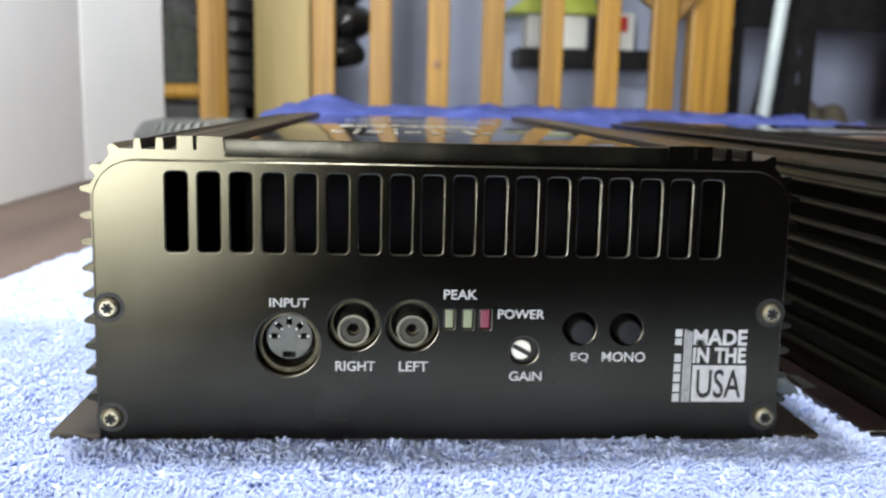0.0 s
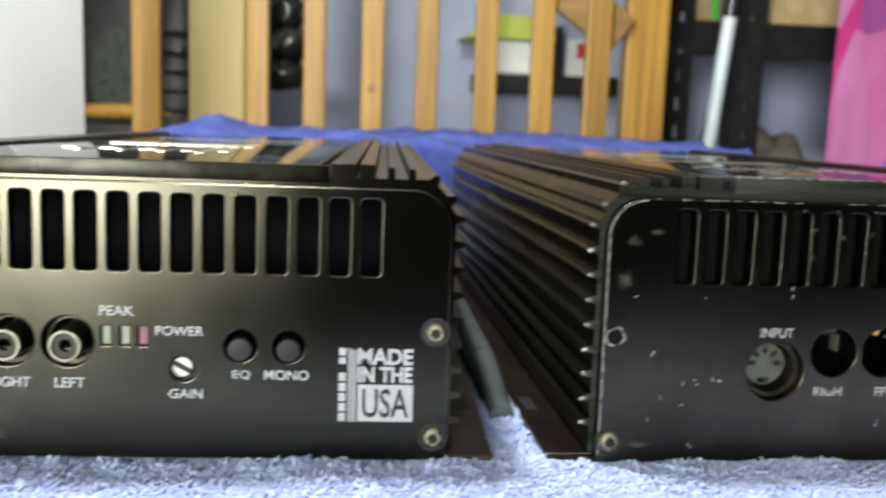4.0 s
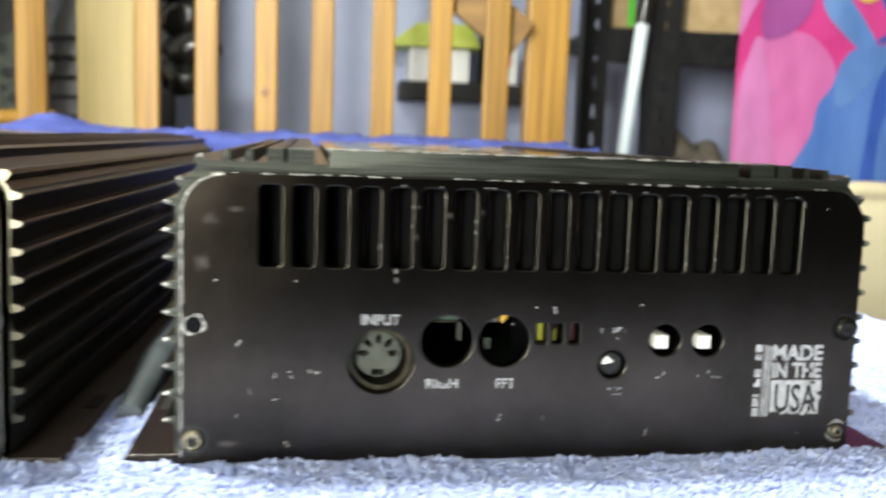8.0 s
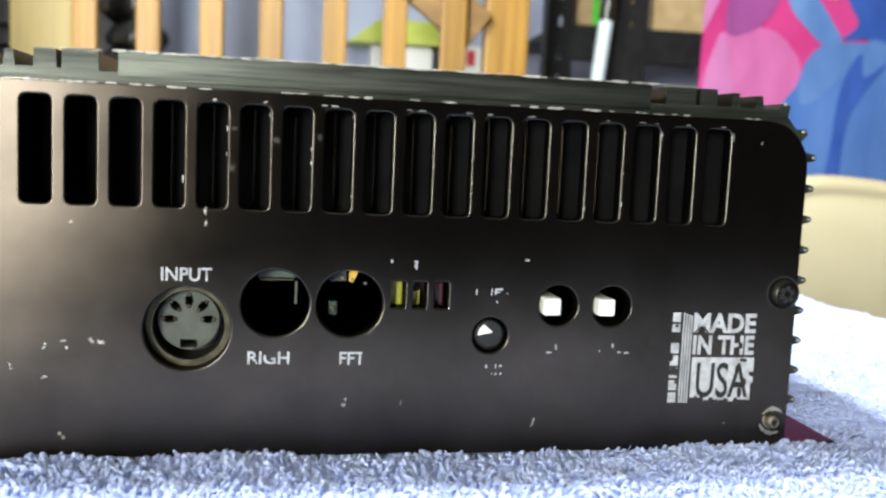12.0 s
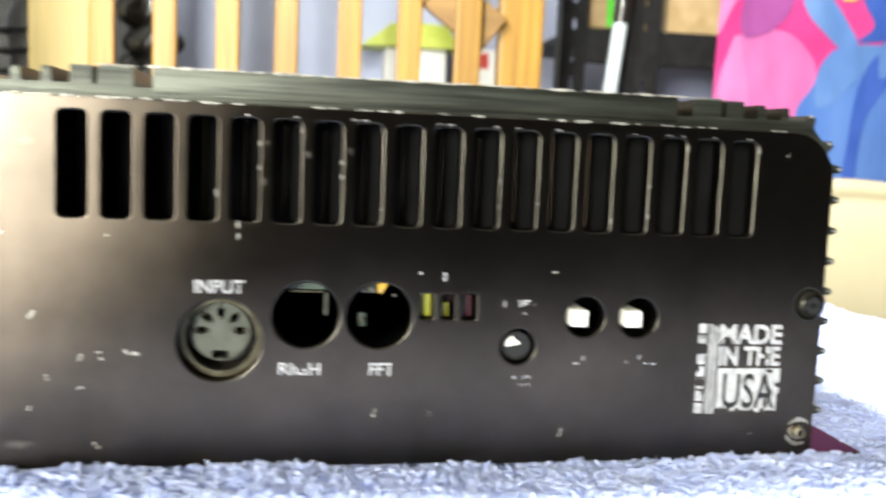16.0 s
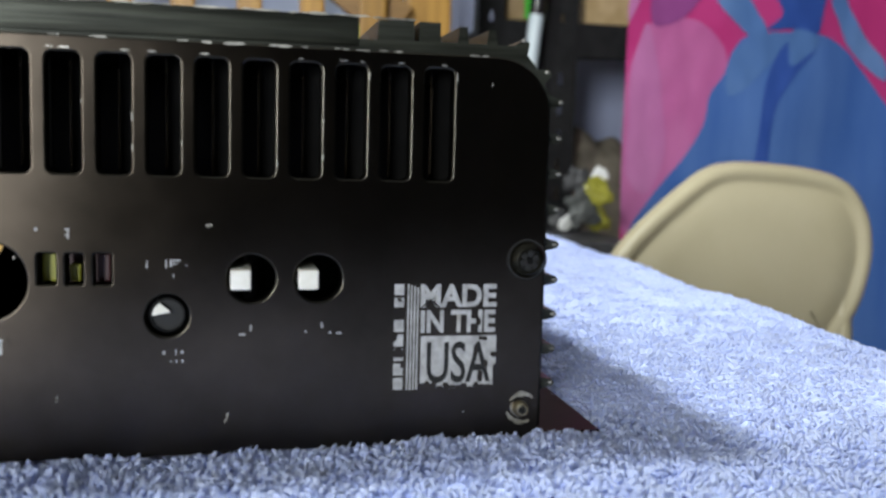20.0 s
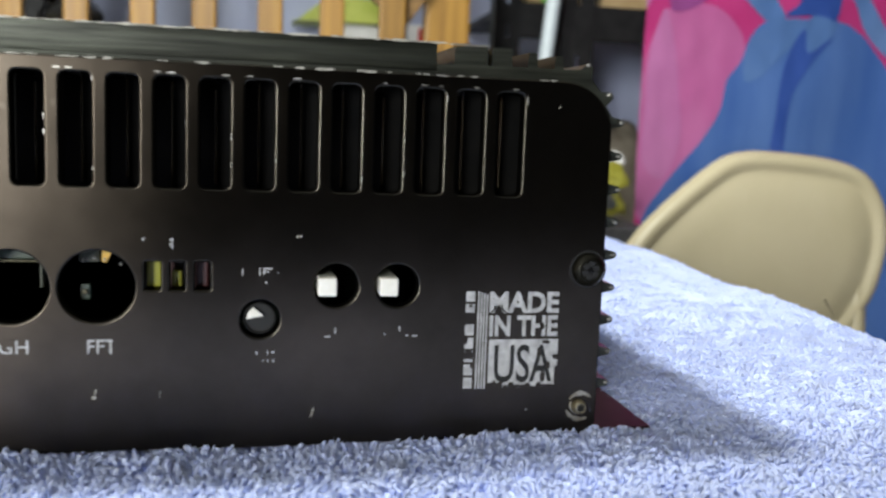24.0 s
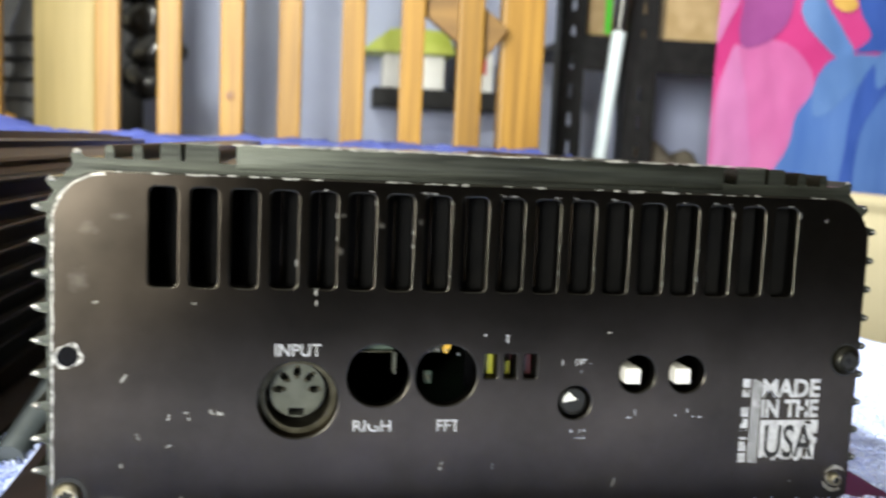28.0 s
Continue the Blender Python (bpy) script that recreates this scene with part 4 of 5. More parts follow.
        scratches(panel, rng, ((0.0144, 0.0291, 0.0011, 0.0005, 70), (0.0226, 0.0212, 0.0008, 0.0004, 60), (0.0258, 0.0221, 0.0005, 0.0003, 20), (0.0265, 0.0208, 0.0006, 0.0004, 130), (0.0305, 0.0224, 0.0009, 0.0006, 150), (0.0325, 0.0217, 0.0011, 0.0007, 115)))
        scratches(panel, rng, ((0.0168, 0.0176, 0.0009, 0.0003, 120), (0.0227, 0.0156, 0.0008, 0.0003, 25), (0.0139, 0.0118, 0.0006, 0.0004, 90), (0.0092, 0.0436, 0.0006, 0.0005, 0), (0.0270, 0.0436, 0.0005, 0.0003, 0), (0.0502, 0.0463, 0.0008, 0.0004, 95), (0.0503, 0.0441, 0.0009, 0.0003, 80)))
        scratches(panel, rng, ((0.0873, 0.0103, 0.0008, 0.0003, 80), (0.1139, 0.0062, 0.0013, 0.0004, 75), (0.1550, 0.0059, 0.0003, 0.0003, 0), (0.1111, 0.0388, 0.0007, 0.0004, 165), (0.0766, 0.0107, 0.0012, 0.0005, 80), (0.1586, 0.0636, 0.0003, 0.0003, 0)))
        edge = rounded(0.0008, W - 0.0008, 0.0003, panel_top, (0.0008, 0.0098, 0.0098, 0.0008), 10)
        worn_edge(panel, rng, edge[22:34])
    tips = []
    for z in SIDE_FINS:
        for sx in (-0.0029, W + 0.0029):
            tips.append((sx, z))
    for a in (154, 123):
        t = radians(a)
        px, pz = 0.0115 + 0.0131 * math.cos(t), 0.0607 + 0.0131 * math.sin(t)
        tips += [(px, pz), (W - px, pz)]
    # pale beads: bare metal plus window glint, larger on the bright left side
    for sx, sz in tips:
        bm = bmesh.new()
        g = bmesh.ops.create_icosphere(bm, subdivisions=1, radius=(0.0009 if sx < W / 2 else 0.0006) if worn else 0.0003)
        for v in g["verts"]:
            v.co = Vector((sx + (0.0006 if sx < W / 2 else -0.0006) + v.co.x * rng.uniform(0.8, 1.5), 0.0033 + v.co.y * 0.4, sz + v.co.z * rng.uniform(0.5, 0.9)))
        part("fin_tip_wear_glint", bm, SCRATCHED, amp, "bare metal and painted glint at a fin tip")
    # the fronts stand a little off square to the extrusion
    for ob in amp.children_recursive:
        for v in ob.data.vertices:
            v.co.y += lean * v.co.z
    return amp


amplifier(pose(0, 0, 0), False, 0.028, "clean black car amplifier with finned sides on a blue towel")
amplifier(pose(0.2072, 0.0008, -0.0003, 0.0, 0.1, 2.80), True, 0.012, "scuffed black car amplifier with missing jacks on a blue towel")


def smooth_loop(pts, n=6):
    """A closed smooth curve through a few points."""
    out, k = [], len(pts)
    for i in range(k):
        p0, p1, p2, p3 = (Vector(pts[(i + d) % k]) for d in (-1, 0, 1, 2))
        for j in range(n):
            t = j / n
            q = 0.5 * (2 * p1 + (p2 - p0) * t + (2 * p0 - 5 * p1 + 4 * p2 - p3) * t * t + (3 * p1 - p0 - 3 * p2 + p3) * t ** 3)
            out.append((q.x, q.y))
    return out


# ---- towel ----
def towel_height(x, y):
    v = Vector((x * 14, y * 14, 0.3))
    z = 0.0016 * noise.noise(v) + 0.0009 * noise.noise(v * 3.1)
    edge = max(0.0, x - 0.497)
    return -0.0018 + z - min(0.30, edge * edge * 900 if edge < 0.02 else 0.36 + (edge - 0.02) * 8) * (1 if x > 0.497 else 0)


def towel_left(y):
    return -0.100 + 0.10 * (y - 0.2) if y > 0.1 else -0.110 - 0.15 * (0.1 - y)


towel = thing("towel", "pale blue terry towel spread over the table top", "towel")
bm = bmesh.new()
NX, NY = 150, 128
grid = []
for j in range(NY + 1):
    y = -0.123 + 0.543 * j / NY
    x0 = towel_left(y)
    row = []
    for i in range(NX + 1):
        x = x0 + (0.5095 - x0) * i / NX
        row.append(bm.verts.new((x, y, towel_height(x, y) + 0.0008)))
    grid.append(row)
for j in range(NY):
    for i in range(NX):
        bm.faces.new((grid[j][i], grid[j][i + 1], grid[j + 1][i + 1], grid[j + 1][i]))
# hanging side over the table edge
prev = [grid[j][NX] for j in range(NY + 1)]
for k in range(1, 7):
    cur = []
    for j in range(NY + 1):
        y = prev[j].co.y
        cur.append(bm.verts.new((0.511 + 0.003 * noise.noise(Vector((y * 9, k * 0.3, 2))), y, prev[j].co.z - 0.04)))
    for j in range(NY):
        bm.faces.new((prev[j], cur[j], cur[j + 1], prev[j + 1]))
    prev = cur
# and over the front edge
prev = grid[0]
for k in range(1, 6):
    cur = [bm.verts.new((v.co.x, -0.1295 + 0.003 * noise.noise(Vector((v.co.x * 9, k * 0.3, 5))), (-0.008 if k == 1 else v.co.z - 0.05))) for v in prev]
    for i in range(NX):
        bm.faces.new((prev[i], cur[i], cur[i + 1], prev[i + 1]))
    prev = cur
shade(part("weave", bm, TOWEL, towel), 60)


# one loop of yarn: way along, height, thickness
LOOP = ((-0.75, 0.0, 0.7), (-1.0, 0.50, 1.0), (-0.45, 0.96, 1.25), (0.45, 0.96, 1.25), (1.0, 0.50, 1.0), (0.75, 0.0, 0.7))
AMP_TURN = radians(2.80)


def under_amplifier(px, py):
    """True where a loop would stand inside one of the amplifiers."""
    c, s = math.cos(AMP_TURN), math.sin(AMP_TURN)
    hit = np.zeros(len(px), bool)
    for u, v in ((px, py), ((px - 0.2072) * c + (py - 0.0008) * s, -(px - 0.2072) * s + (py - 0.0008) * c)):
        hit |= (u > -0.011) & (u < 0.181) & (v > np.where((u > 0.003) & (u < 0.167), 0.011, 0.001)) & (v < 0.295)
    return hit


def terry(regions, seed):
    """Plump loops standing on the towel, closed tubes near the amplifiers and flat bands farther off."""
    rng = np.random.default_rng(seed)
    verts, faces = [], []
    base = 0
    for x0, x1, y0, y1, per_mm2, h, sides in regions:
        n = int((x1 - x0) * (y1 - y0) * 1e6 * per_mm2)
        px, py = rng.uniform(x0, x1, n), rng.uniform(y0, y1, n)
        keep = (px > np.array([towel_left(v) for v in py])) & ~under_amplifier(px, py)
        px, py = px[keep], py[keep]
        n = len(px)
        pz = np.array([towel_height(a, b) for a, b in zip(px, py)])
        tuft = np.array([noise.noise_vector(Vector((a * 190, b * 190, 0.5))) for a, b in zip(px, py)])
        hh = h * rng.uniform(0.75, 1.2, n) * (0.85 + 0.40 * np.clip(tuft[:, 2] + 0.3, 0, 1))
        wid = rng.uniform(0.00025, 0.00037, n) * (1.0 if sides > 2 else 1.3)
        ang = rng.uniform(0, 2 * np.pi, n)
        span = rng.uniform(0.00035, 0.00065, n)
        lx, ly = tuft[:, 0] * hh * 1.3 + rng.normal(0, 0.0003, n), tuft[:, 1] * hh * 1.3 + rng.normal(0, 0.0003, n)
        ux, uy = np.cos(ang), np.sin(ang)
        k = len(LOOP)
        block = np.empty((n, sides * k, 3))
        for i, (along, up, thick) in enumerate(LOOP):
            a, b = LOOP[max(i - 1, 0)], LOOP[min(i + 1, k - 1)]
            tx, tz = b[0] - a[0], (b[1] - a[1]) * 2.0
            size = math.hypot(tx, tz)
            ox, oz = -tz / size, tx / size
            for q in range(sides):
                t = 2 * math.pi * q / sides + (0.4 if sides > 2 else math.pi / 2)
                out, side = math.cos(t) * wid * thick * (1 if sides > 2 else 0), math.sin(t) * wid * thick
                block[:, sides * i + q, 0] = px + ux * (span * along + out * ox) - uy * side + lx * up * up
                block[:, sides * i + q, 1] = py + uy * (span * along + out * ox) + ux * side + ly * up * up
                block[:, sides * i + q, 2] = pz - 0.0002 + hh * up + out * oz
        idx = base + sides * k * np.arange(n)[:, None]
        walls = [(sides * i + q, sides * i + (q + 1) % sides, sides * (i + 1) + (q + 1) % sides, sides * (i + 1) + q) for i in range(k - 1) for q in range(sides if sides > 2 else 1)]
        faces.append(np.concatenate([idx + np.array(w) for w in walls], 0))
        verts.append(block.reshape(-1, 3))
        base += sides * k * n
    verts, faces = np.concatenate(verts), np.concatenate(faces)
    me = bpy.data.meshes.new("pile")
    me.vertices.add(len(verts))
    me.vertices.foreach_set("co", verts.ravel())
    me.loops.add(faces.size)
    me.loops.foreach_set("vertex_index", faces.ravel().astype(np.int32))
    me.polygons.add(len(faces))
    me.polygons.foreach_set("loop_start", np.arange(0, faces.size, 4, dtype=np.int32))
    me.polygons.foreach_set("use_smooth", np.ones(len(faces), bool))
    me.update(calc_edges=True)
    me.materials.append(TOWEL_PILE)
    ob = new("terry_pile", me)
    ob.parent = towel
    return tagged(ob, "dense short terry loops", "", "", "stuff")


terry([(-0.12, 0.49, -0.040, 0.012, 1.15, 0.0020, 3), (-0.01, 0.40, -0.006, 0.020, 0.5, 0.0025, 3), (-0.12, 0.0, 0.012, 0.12, 0.8, 0.0020, 3), (-0.12, 0.0, 0.12, 0.40, 0.5, 0.0018, 2), (0.17, 0.23, 0.0, 0.10, 0.9, 0.0021, 3), (0.17, 0.23, 0.10, 0.30, 0.6, 0.0020, 2), (0.35, 0.508, 0.012, 0.09, 1.2, 0.0012, 3), (0.35, 0.508, 0.09, 0.11, 0.9, 0.0012, 3), (0.35, 0.508, 0.11, 0.13, 0.6, 0.0012, 3), (0.35, 0.508, 0.13, 0.15, 0.3, 0.0012, 3), (0.35, 0.508, 0.09, 0.11, 0.25, 0.0012, 2), (0.35, 0.508, 0.11, 0.13, 0.5, 0.0012, 2), (0.34, 0.508, 0.13, 0.40, 0.8, 0.0012, 2)], 3)

# ---- things on the table behind the amplifiers ----
carton = thing("carton", "low white carton with a red stripe under a blue cloth", "box")
part("body", box(-0.020, 0.425, 0.46, 0.80, TABLE_Z + 0.0005, 0.0615, 0.002), WHITE_CARD, carton)
part("stripe", box(-0.018, 0.423, 0.4588, 0.4598, 0.0240, 0.0290), RED_PAINT, carton, "red printed stripe")


def cloth_top(x, y):
    v = Vector((x * 9, y * 11, 1.7))
    hump = 0.016 * math.exp(-((x - 0.022) / 0.024) ** 2) * math.exp(-((y - 0.50) / 0.05) ** 2)
    r1 = 1 - abs(noise.noise(Vector((x * 14 + y * 9, y * 16 - x * 5, 5.1))))
    r2 = 1 - abs(noise.noise(Vector((x * 31 - y * 12, y * 26, 8.3))))
    z = 0.0672 + 0.0050 * noise.noise(v) + 0.0022 * noise.noise(v * 2.7) + 0.0055 * r1 ** 5 + 0.0030 * r2 ** 5 + hump
    return z


bm = bmesh.new()
rows = []
for j in range(83):
    row = []
    for i in range(201):
        x = -0.045 + 0.50 * i / 200
        if j < 10:
            s = 1 - j / 10
            w = Vector((x * 30, 0.5, 4.1))
            y = 0.452 - 0.006 * noise.noise(w) * s - 0.004
            z = cloth_top(x, 0.455) - s * (0.0475 + 0.002 * noise.noise(Vector((x * 12, 3, 1)))) + 0.0
        else:
            y = 0.452 + 0.36 * (j - 10) / 72
            z = cloth_top(x, y)
        if x < -0.024 or x > 0.43:
            d = (-0.024 - x) if x < 0 else (x - 0.43)
            z = z - min(0.060, d * 2.6)
        row.append(bm.verts.new((x, y, z)))
    rows.append(row)
for a, b in zip(rows, rows[1:]):
    for i in range(200):
        bm.faces.new((a[i], a[i + 1], b[i + 1], b[i]))
cloth = tagged(shade(part("cloth", bm, BLUE_CLOTH), 80), "crumpled royal blue cloth draped over a carton", "cloth")
sol = cloth.modifiers.new("thickness", "SOLIDIFY")
sol.thickness = 0.0015

cable = thing("cable", "thick slate grey rubber cable lying on the towel between the amplifiers", "cable")
for a, b, ra, rb in (((0.1885, 0.036, 0.0000), (0.1868, 0.080, 0.0042), 0.0036, 0.0052), ((0.1868, 0.080, 0.0042), (0.1838, 0.200, 0.0052), 0.0052, 0.0052), ((0.1838, 0.200, 0.0052), (0.1742, 0.440, 0.0060), 0.0052, 0.0050)):
    shade(part("sheath", tube(ra, rb, a, b, 18), SLATE, cable))
lid = thing("ribbed_lid", "dark grey round container with a ribbed rim on the table", "container", pose(-0.062, 0.47, TABLE_Z))
shade(part("body", lathe([(0.050, 0.0), (0.052, 0.050), (0.052, 0.060)], 48), GREY_DARK, lid))
shade(part("rim", lathe([(0.0500, 0.036), (0.0525, 0.046), (0.0515, 0.056), (0.0460, 0.0630), (0.0380, 0.0655)], 48), GREY_DARK, lid))
SHOULDER = [(0.0520, 0.040), (0.0550, 0.047), (0.0545, 0.0575), (0.0480, 0.0655), (0.0385, 0.0680), (0.0385, 0.0650), (0.0455, 0.0620), (0.0510, 0.0555), (0.0515, 0.047)]
for k in range(48):
    bm = extrude_outline(SHOULDER, [], -0.0015, 0.0015)
    bmesh.ops.transform(bm, matrix=pose(0, 0, 0, 0, 0, 7.5 * k), verts=bm.verts[:])
    part("rib", bm, GREY_MID, lid)

board = thing("folding_screen_board", "white folded foam board standing on the brown table", "board")
part("panel", box(-0.012, 0.0, 0.0, 0.316, TABLE_Z, 0.75, 0.001, pose(-0.2195, 0.36, 0, 0, 0, 0.5)), WHITE_BOARD, board)
part("panel", box(-0.012, 0.0, 0.0, 0.130, TABLE_Z, 0.75, 0.001, pose(-0.2225, 0.680, 0, 0, 0, -21.0)), WHITE_BOARD, board)

# ---- slatted pine rail ----
GY = 1.0
rail = thing("slatted_rail", "honey pine slatted rail like a bed head standing behind the table", "bed rail")
for x0, x1 in ((-0.1799, -0.1432), (-0.0332, -0.0032), (0.0418, 0.0708), (0.1179, 0.147), (0.1901, 0.2192), (0.2685, 0.2986), (0.3439, 0.3741), (0.4175, 0.4508)):
    part("slat", box(x0, x1, GY, GY + 0.016, -0.57, 0.69, 0.003), PINE, rail)
part("stile", box(0.4804, 0.539, GY + 0.034, GY + 0.064, FLOOR_Z, 0.72, 0.004), PINE, rail, "wide end post")
part("stile", box(-0.6028, -0.5435, GY + 0.034, GY + 0.064, FLOOR_Z, 0.72, 0.004), PINE, rail, "wide end post")
part("rail_top", box(-0.6029, 0.5388, GY + 0.0162, GY + 0.0338, 0.62, 0.69, 0.004), PINE, rail)
part("rail_bottom", box(-0.6029, 0.5388, GY + 0.0162, GY + 0.0338, -0.57, -0.5, 0.004), PINE, rail)
shade(part("knot", lathe([(0.0055, -0.0006), (0.0045, -0.0009)], 16, "Y", pose(0.1314, GY, 0.1254)), KNOT, rail, "dark knot in a slat"))
tagged(part("plank", box(-0.1107, -0.0369, GY + 0.020, GY + 0.040, FLOOR_Z, 0.66, 0.003), PINE_PALE), "pale wide pine plank leaning behind the slats", "plank")
tagged(part("timber_offcut", box(-0.15, 0.15, -0.008, 0.008, -0.029, 0.029, 0.002, pose(0.3498, GY + 0.0252, 0.2971, 0, 36.9, 0)), PINE_DARK), "short dark pine offcut set aslant behind the slats", "timber")

# ---- steel shelving ----
SY = 1.40


def slotted_post(x0, x1, z1=1.3):
    holes = []
    z = FLOOR_Z + 0.03
    cx = (x0 + x1) / 2
    while z < z1 - 0.05:
        holes.append([(cx - 0.004, z), (cx + 0.004, z), (cx + 0.0025, z + 0.022), (cx - 0.0025, z + 0.022)])
        z += 0.05
    bm = extrude_outline([(x0, FLOOR_Z), (x1, FLOOR_Z), (x1, z1), (x0, z1)], holes, SY, SY + 0.002)
    add_box(bm, x0, x0 + 0.002, SY + 0.002, SY + 0.04, FLOOR_Z, z1)
    return bm


shelf = thing("shelving_unit", "black slotted steel shelving unit against the wall", "shelves")
for x0, x1 in ((0.6508, 0.6962), (0.7721, 0.8287), (1.50, 1.55)):
    part("post", slotted_post(x0, x1), SHELF_BLACK, shelf)
for x0, x1 in ((1.50, 1.55),):
    part("post", box(x0, x1, SY + 0.40, SY + 0.402, FLOOR_Z, 1.3), SHELF_BLACK, shelf)
for z in (-0.35, 0.2197, 0.75):
    part("beam", box(0.6963, 1.5347, SY + 0.004, SY + 0.030, z, z + 0.060, 0.002), SHELF_BLACK, shelf)
    part("shelf_board", box(0.6763, 1.5808, SY + 0.03, SY + 0.42, z + 0.045, z + 0.060, 0.001), SHELF_BLACK, shelf)

# left hand shelving with machine parts behind the slats
LY = 1.32
rack = thing("shelving_unit", "black steel shelf with machine parts behind the slats", "shelves")
for x in (-0.60, -0.1738):
    part("post", box(x, x + 0.04, LY, LY + 0.04, FLOOR_Z, 1.1, 0.002), SHELF_BLACK, rack)
for z in (-0.30, 0.0324, 0.55):
    part("shelf_board", box(-0.5882, -0.133, LY, LY + 0.45, z, z + 0.03, 0.002), SHELF_BLACK, rack)
part("back_sheet", box(-0.5847, -0.1276, LY + 0.44, LY + 0.45, FLOOR_Z, 1.1), SHELF_BLACK, rack)

plate = thing("perforated_guard", "grey oval steel guard plate with drilled holes", "machine part", pose(-0.2848, LY - 0.02, 0.0647))
holes = [circle(hx, 0.075 + hz, r * 1.35, 14) for hx, hz, r in ((-0.02, 0.05, 0.008), (0.012, 0.035, 0.006), (-0.012, 0.012, 0.007), (0.016, -0.005, 0.005), (-0.004, -0.028, 0.006), (0.014, -0.042, 0.005), (-0.02, -0.012, 0.004), (0.004, 0.062, 0.005))]
part("plate", extrude_outline([(0.042 * math.cos(2 * math.pi * i / 40), 0.075 + 0.075 * math.sin(2 * math.pi * i / 40)) for i in range(40)], holes, 0, 0.004), GUARD, plate)
tagged(shade(part("wooden_handle", tube(0.011, 0.013, (-0.3488, LY - 0.03, 0.0811), (-0.1861, LY - 0.06, 0.0848), 18), PINE)), "turned pale wooden tool handle on the shelf", "tool")
engine = thing("engine_part", "black oily cast engine part on the shelf", "machine part", pose(-0.1852, LY - 0.02, 0.0632))
shade(part("housing", lathe([(0.05, 0.0), (0.055, 0.05), (0.04, 0.10), (0.045, 0.16), (0.03, 0.20), (0.02, 0.26)], 20), SHELF_BLACK, engine))
for k in range(5):
    part("cooling_rib", lathe([(0.056, 0.02 + 0.03 * k), (0.062, 0.023 + 0.03 * k), (0.056, 0.026 + 0.03 * k)], 20), SHELF_BLACK, engine)
part("bolt", lathe([(0.008, -0.06), (0.008, -0.052)], 6, "Y", pose(0.01, 0, 0.12)), SHELF_BLACK, engine)
hose = thing("hanging_hose", "gloss black coiled rubber hose hanging behind the slats", "hose")
rng = random.Random(3)
for k in range(5):
    cz = 0.1516 + 0.044 * k
    bm = bmesh.new()
    g = bmesh.ops.create_icosphere(bm, subdivisions=4, radius=0.040)
    for v in g["verts"]:
        d = 1 + 0.28 * noise.noise(v.co * 26 + Vector((k * 2.3, 0, 0)))
        v.co = Vector((v.co.x * d * (1.0 + 0.12 * math.sin(k * 2.1)), v.co.y * d * 0.8, v.co.z * d * 0.72))
    bmesh.ops.translate(bm, vec=(-0.0104 + 0.007 * math.sin(k * 1.7), 1.22, cz), verts=bm.verts[:])
    shade(part("coil", bm, BLACK_GLOSS, hose), 80)
part("hook", tube(0.004, 0.004, (-0.0137, 1.22, 0.3309), (-0.03, 1.22, CEIL), 10), GREY_DARK, hose)

# wall shelf seen between the slats
ledge = thing("wall_shelf", "black narrow shelf fixed to the wall", "shelf")
part("board", box(0.3427, 0.6545, 1.75, RY1, 0.1515, 0.1917, 0.004), SHELF_BLACK, ledge)
part("bracket", box(0.5263, 0.5384, 1.80, RY1, 0.1655, 0.3022, 0.002), SHELF_BLACK, ledge)
tagged(shade(part("lime_bag", extrude_outline(smooth_loop([(0.315, 0.264), (0.323, 0.265), (0.493, 0.265), (0.511, 0.264), (0.510, 0.272), (0.494, 0.305), (0.468, 0.313), (0.385, 0.313), (0.363, 0.302)], 4), [], 1.745, 1.865), LIME)), "lime green folded plastic cover on the wall shelf", "cover")
sign = tagged(part("white_sign", box(0.5474, 0.6038, 1.80, 1.806, 0.1926, 0.2741, 0.001), WHITE_CARD), "white card sign with a red mark", "sign")
part("red_mark", box(0.5706, 0.5887, 1.798, 1.7995, 0.2329, 0.266), RED_PAINT, sign)
tagged(part("shelf_box", box(0.3631, 0.4938, 1.770, 1.870, 0.1922, 0.2636, 0.003), WHITE_CARD), "plain white box standing on the wall shelf", "box")

# broom handle
broom = thing("broom", "pale blue enamelled broom handle leaning on the shelving", "broom")
shade(part("handle", tube(0.0120, 0.0120, (0.6396, 1.33, -0.7), (0.7337, 1.33, 0.2772), 20), POLE_PALE, broom))
shade(part("ferrule", tube(0.0126, 0.0120, (0.7337, 1.33, 0.2772), (0.7545, 1.33, 0.5), 20), BLACK_GLOSS, broom, "black upper grip"))
part("head", box(0.5186, 0.7509, 1.30, 1.36, FLOOR_Z, -0.69, 0.01), GREY_DARK, broom)
tagged(part("black_strap", box(-0.010, 0.010, 0, 0.003, 0, 0.50, 0.0, pose(0.6757, 1.405, -0.26, 0, 10, 0)), SHELF_BLACK), "black strap hanging aslant from the shelving", "strap")

# things on the shelves
frame_box = thing("framed_picture", "small wooden frame with green and brown fields on the shelf", "picture", pose(0.705, SY + 0.05, 0.2807))
part("frame", extrude_outline([(0.0, 0.0), (0.053, 0.0), (0.053, 0.13), (0.0, 0.13)], [[(0.008, 0.008), (0.051, 0.008), (0.051, 0.122), (0.008, 0.122)]], 0, 0.012), PINE_PALE, frame_box)
part("field", box(0.008, 0.040, 0.004, 0.006, 0.008, 0.122), CARD, frame_box)
part("field", box(0.040, 0.051, 0.003, 0.005, 0.008, 0.122), GREEN, frame_box)
tagged(part("cardboard_box", box(0.8537, 1.0478, SY + 0.04, SY + 0.30, 0.2807, 0.4417, 0.003), CARD), "tan cardboard box on the black shelf", "box")
